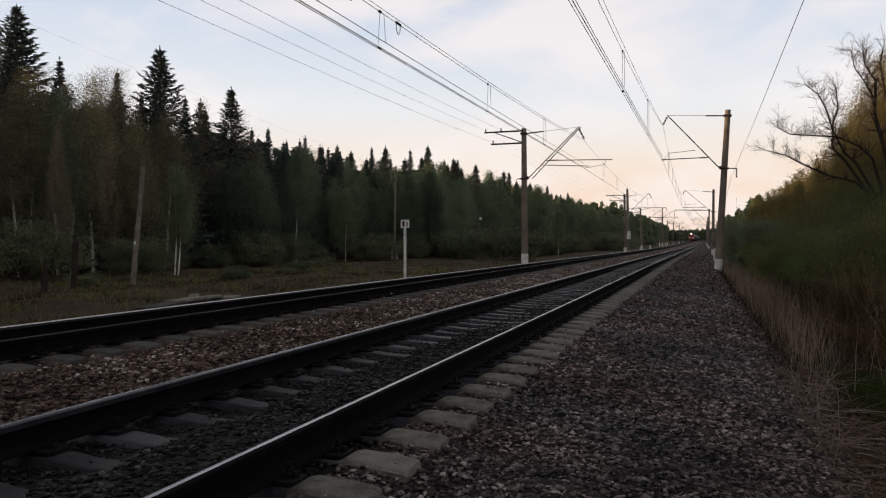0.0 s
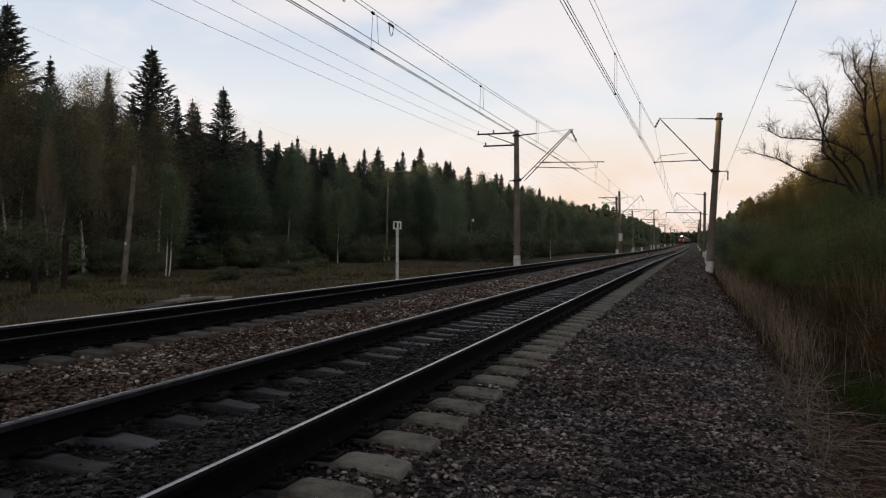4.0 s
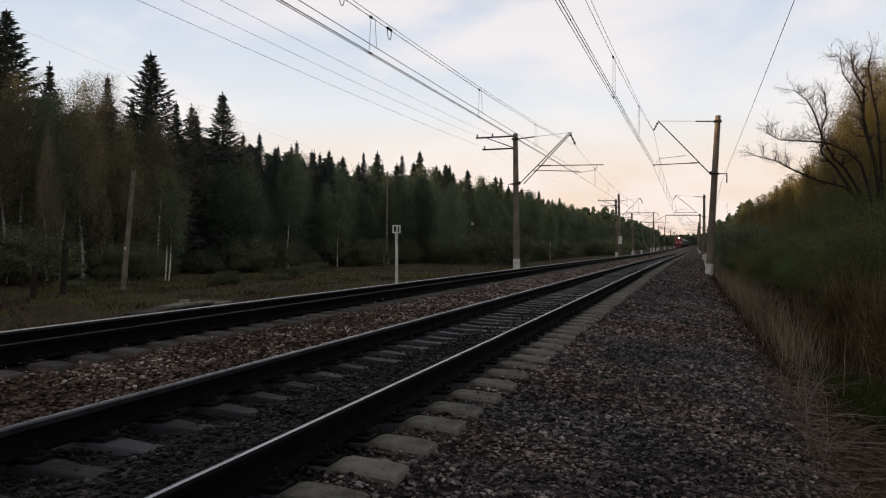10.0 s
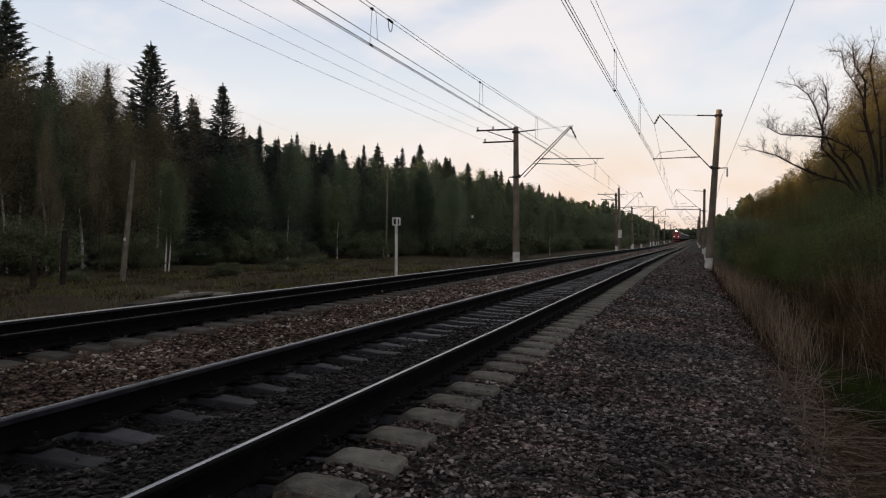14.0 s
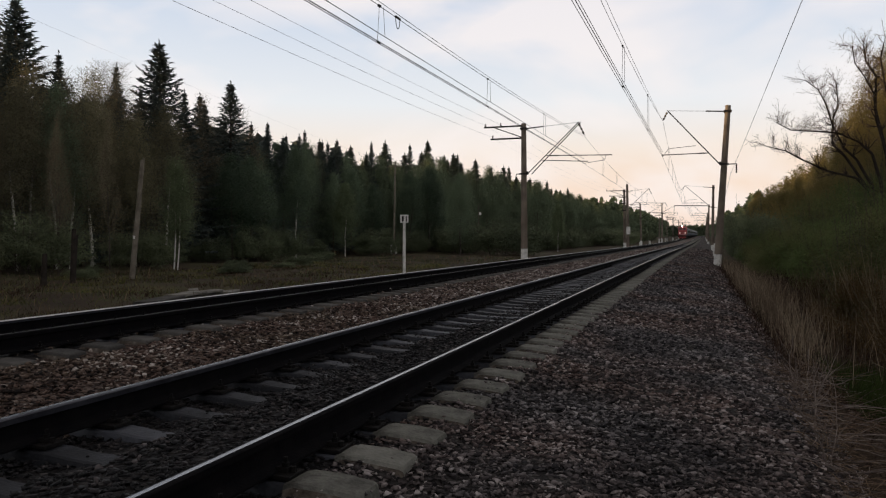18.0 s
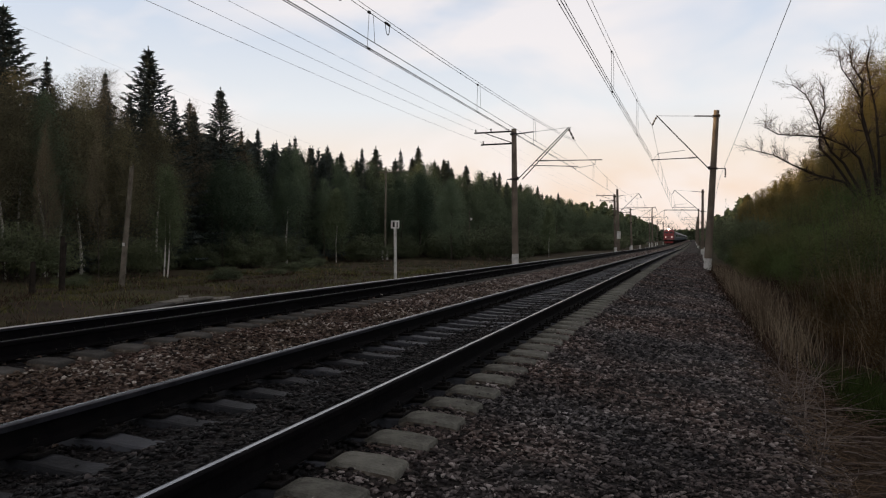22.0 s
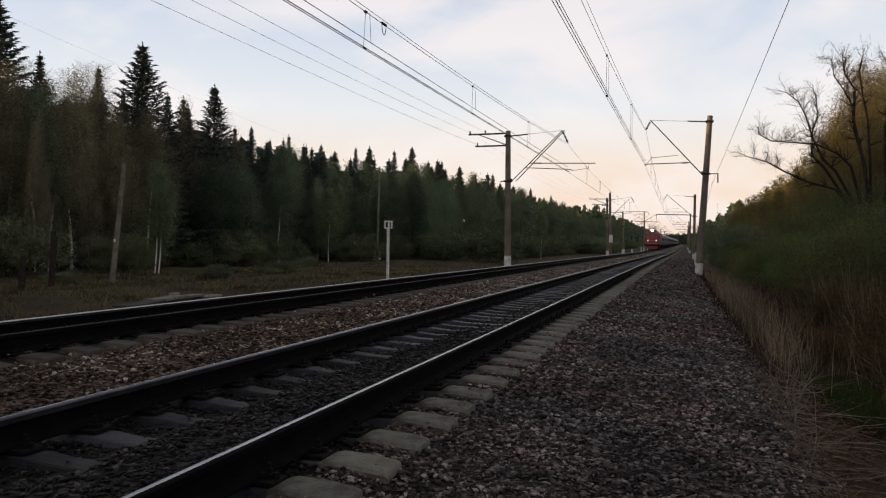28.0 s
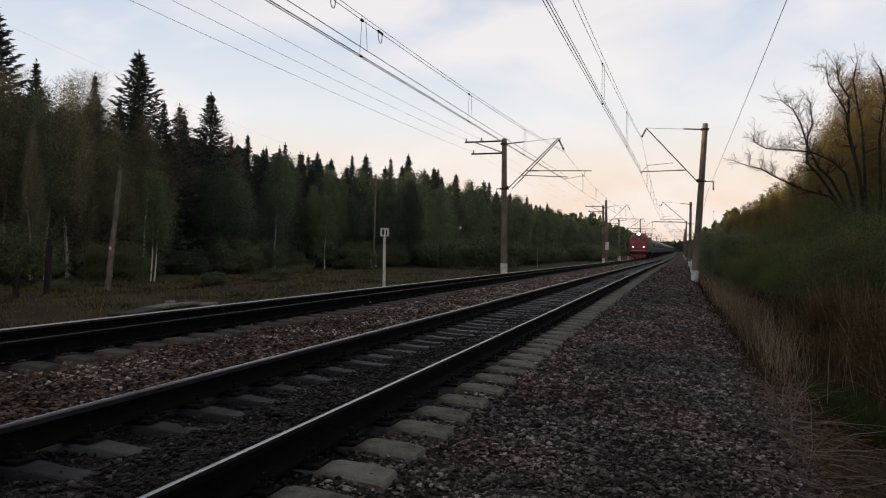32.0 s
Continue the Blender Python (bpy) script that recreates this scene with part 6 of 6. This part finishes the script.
# ---------------------------------------------------------------- train
def prism(bm, outline, y0, y1):
    """Extrude an x, z outline from y0 to y1."""
    a = [bm.verts.new((x, y0, z)) for x, z in outline]
    b = [bm.verts.new((x, y1, z)) for x, z in outline]
    n = len(outline)
    for i in range(n):
        j = (i + 1) % n
        bm.faces.new((a[i], a[j], b[j], b[i]))
    bm.faces.new(a[::-1])
    bm.faces.new(b)
    bmesh.ops.recalc_face_normals(bm, faces=bm.faces)


def wheel(parent, x, y, r):
    bm = bmesh.new()
    s = 1 if x > 0 else -1
    rod(bm, (x - 0.065, y, r), (x + 0.065, y, r), r, n=20)
    rod(bm, (x - s * 0.065, y, r), (x - s * 0.095, y, r), r + 0.028, n=20)
    rod(bm, (x + s * 0.065, y, r), (x + s * 0.10, y, r), 0.12, n=12)
    part("wheel", bm, M_BLACK, parent)


def bogie(parent, y, axles, r):
    bm = bmesh.new()
    half = max(abs(a) for a in axles) + 0.55
    for s in (-1, 1):
        box(bm, (s * 1.02, y, r + 0.12), (0.16, 2 * half, 0.24), bevel=0.03)
        for a in axles:
            box(bm, (s * 1.05, y + a, r), (0.22, 0.34, 0.34), bevel=0.04)
    box(bm, (0, y, r + 0.15), (2.0, 0.5, 0.25))
    bo = part("bogie", bm, M_BLACK, parent)
    for a in axles:
        for s in (-0.79, 0.79):
            wheel(bo, s, y + a, r)


def rounded(w, z0, z1, crown):
    """Cross-section of a railway car: upright sides and an arched roof."""
    pts = [(-w, z0), (w, z0), (w, z1)]
    for k in range(1, 10):
        a = math.pi * k / 10
        pts.append((w * math.cos(a) * 0.985, z1 + crown * math.sin(a)))
    return pts + [(-w, z1)]


def locomotive():
    t = thing("locomotive", "red electric locomotive with a bright headlight hauling a train", "locomotive")
    L = 19.0
    bm = bmesh.new()
    prism(bm, rounded(1.52, 1.25, 3.85, 0.5), 1.0, L)
    part("body", bm, M_TRAIN_GREY, t, "grey body side behind the red cab")
    # nose: raked cab front
    bm = bmesh.new()
    sec = [(0.0, 1.15, 2.3, 1.32), (0.05, 1.15, 2.75, 1.38), (0.5, 1.15, 3.95, 1.45), (1.4, 1.15, 4.4, 1.53)]
    rings = []
    for y, z0, z1, w in sec:
        rings.append([bm.verts.new(p) for p in ((-w, y, z0), (w, y, z0), (w, y, z1 - 0.35), (w * 0.72, y, z1), (-w * 0.72, y, z1), (-w, y, z1 - 0.35))])
    for r0, r1 in zip(rings, rings[1:]):
        for i in range(6):
            j = (i + 1) % 6
            bm.faces.new((r0[i], r0[j], r1[j], r1[i]))
    bm.faces.new(rings[0][::-1])
    bm.faces.new(rings[-1])
    bmesh.ops.recalc_face_normals(bm, faces=bm.faces)
    cab = part("cab", bm, M_TRAIN_RED, t, "red cab front")
    bm = bmesh.new()
    prism(bm, rounded(1.535, 1.4, 3.8, 0.5), 1.4, 3.4)
    part("cab_side", bm, M_TRAIN_RED, t)
    for s in (-1, 1):
        bm = bmesh.new()
        q = Matrix.Translation((s * 0.66, 0.33, 3.5)) @ Matrix.Rotation(radians(-20.5), 4, "X")
        box(bm, (0, 0, 0), (1.05, 0.05, 0.55), q, bevel=0.02)
        part("windscreen", bm, M_GLASS, cab)
        bm = bmesh.new()
        box(bm, (s * 1.545, 2.3, 3.2), (0.03, 0.8, 0.75), bevel=0.01)
        part("side_window", bm, M_GLASS, t)
        bm = bmesh.new()
        rod(bm, (s * 0.92, -0.06, 2.12), (s * 0.92, 0.06, 2.12), 0.14, n=16)
        part("marker_light", bm, M_LAMP_LOW, t, "lit white marker light")
        bm = bmesh.new()
        rod(bm, (s * 0.88, -0.62, 1.06), (s * 0.88, 0.1, 1.06), 0.10, n=12)
        rod(bm, (s * 0.88, -0.66, 1.06), (s * 0.88, -0.6, 1.06), 0.24, n=16)
        part("buffer", bm, M_BLACK, t)
    bm = bmesh.new()
    box(bm, (0, -0.02, 1.52), (2.5, 0.06, 0.10), bevel=0.01)
    box(bm, (0, -0.02, 2.12), (1.2, 0.06, 0.09), bevel=0.01)
    part("pale_stripe", bm, M_COACH_PALE, cab)
    bm = bmesh.new()
    box(bm, (0, 0.05, 1.05), (2.9, 0.3, 0.45), bevel=0.03)
    part("buffer_beam", bm, M_BLACK, t)
    bm = bmesh.new()
    for d in (-1, 1):
        box(bm, (d * 0.64, -0.12, 0.52), (1.26, 0.10, 0.56), Matrix.Rotation(radians(-d * 7), 4, "Z"), bevel=0.03)
    part("snow_plough", bm, M_TRAIN_RED, t, "red snow plough under the buffers")
    bm = bmesh.new()
    box(bm, (0, 0.72, 4.38), (0.8, 0.7, 0.55), bevel=0.06)
    hl = part("headlight_housing", bm, M_TRAIN_RED, t)
    bm = bmesh.new()
    rod(bm, (0, 0.31, 4.42), (0, 0.39, 4.42), 0.25, n=20)
    part("headlight", bm, M_LAMP, hl, "glowing round headlight")
    bm = bmesh.new()
    for k in range(4):
        box(bm, (0.0, 4.5 + 3.2 * k, 4.46), (1.5, 1.8, 0.3), bevel=0.04)
    part("roof_boxes", bm, M_TRAIN_GREY, t)
    for yp, up in ((4.0, False), (15.5, True)):
        bm = bmesh.new()
        top = 5.75 if up else 4.95
        for s in (-0.5, 0.5):
            rod(bm, (s, yp, 4.6), (s * 0.8, yp + 0.95, (4.6 + top) / 2), 0.03, n=6)
            rod(bm, (s * 0.8, yp + 0.95, (4.6 + top) / 2), (s * 0.9, yp, top), 0.025, n=6)
        rod(bm, (-0.95, yp, top), (0.95, yp, top), 0.03, n=6)
        rod(bm, (-0.6, yp, 4.6), (0.6, yp, 4.6), 0.04, n=6)
        part("pantograph", bm, M_BLACK, t)
    for yb in (4.3, 14.7):
        bogie(t, yb, (-1.45, 1.45), 0.62)
    bm = bmesh.new()
    box(bm, (0, 9.5, 0.85), (2.5, 4.2, 0.7), bevel=0.05)
    part("underfloor_box", bm, M_BLACK, t)
    return t


def coach():
    t = thing("passenger_coach", "slate-grey passenger coach with a pale band and dark windows", "railway coach", group="coaches of the train")
    L = 24.0
    bm = bmesh.new()
    prism(bm, rounded(1.5, 1.1, 3.35, 0.75), 0.3, L)
    part("body", bm, M_COACH_BLUE, t)
    bm = bmesh.new()
    pts = [(1.42 * math.cos(math.pi * k / 10), 3.46 + 0.72 * math.sin(math.pi * k / 10)) for k in range(11)]
    prism(bm, pts, 0.25, L + 0.05)
    part("roof", bm, M_COACH_PALE, t, "pale grey arched roof")
    for s in (-1, 1):
        bm = bmesh.new()
        box(bm, (s * 1.505, L / 2, 2.55), (0.02, L - 0.6, 1.0))
        part("pale_band", bm, M_COACH_PALE, t)
        for k in range(9):
            bm = bmesh.new()
            box(bm, (s * 1.52, 3.6 + 2.1 * k, 2.6), (0.03, 1.1, 0.8), bevel=0.01)
            part("window", bm, M_GLASS, t)
    for yb in (3.2, L - 2.9):
        bogie(t, yb, (-1.2, 1.2), 0.475)
    bm = bmesh.new()
    box(bm, (0, L / 2, 0.8), (2.3, 7, 0.55), bevel=0.05)
    part("underfloor_box", bm, M_BLACK, t)
    bm = bmesh.new()
    box(bm, (0, 0.05, 2.2), (1.1, 0.7, 2.1), bevel=0.05)
    part("gangway", bm, M_BLACK, t)
    return t


LOCO = locomotive()
COACHES = [coach()]
for _ in range(16):
    COACHES.append(copy_thing(COACHES[0], Matrix()))

HEAD = [(0, 445.0), (8, 367.0), (16, 289.0), (24, 211.0), (32, 133.0)]   # the locomotive's front along the line


def train_pose(y):
    return pose(-6.965 + tx(y), y, 0.055 + tz(y), math.degrees(math.atan(0.0052)), 0, -math.degrees(math.atan(0.0070)))


def motions():
    walk(LOCO, [(t, train_pose(y)) for t, y in HEAD])
    for k, c in enumerate(COACHES):
        walk(c, [(t, train_pose(y + 19.6 + 24.6 * k)) for t, y in HEAD])


motions()
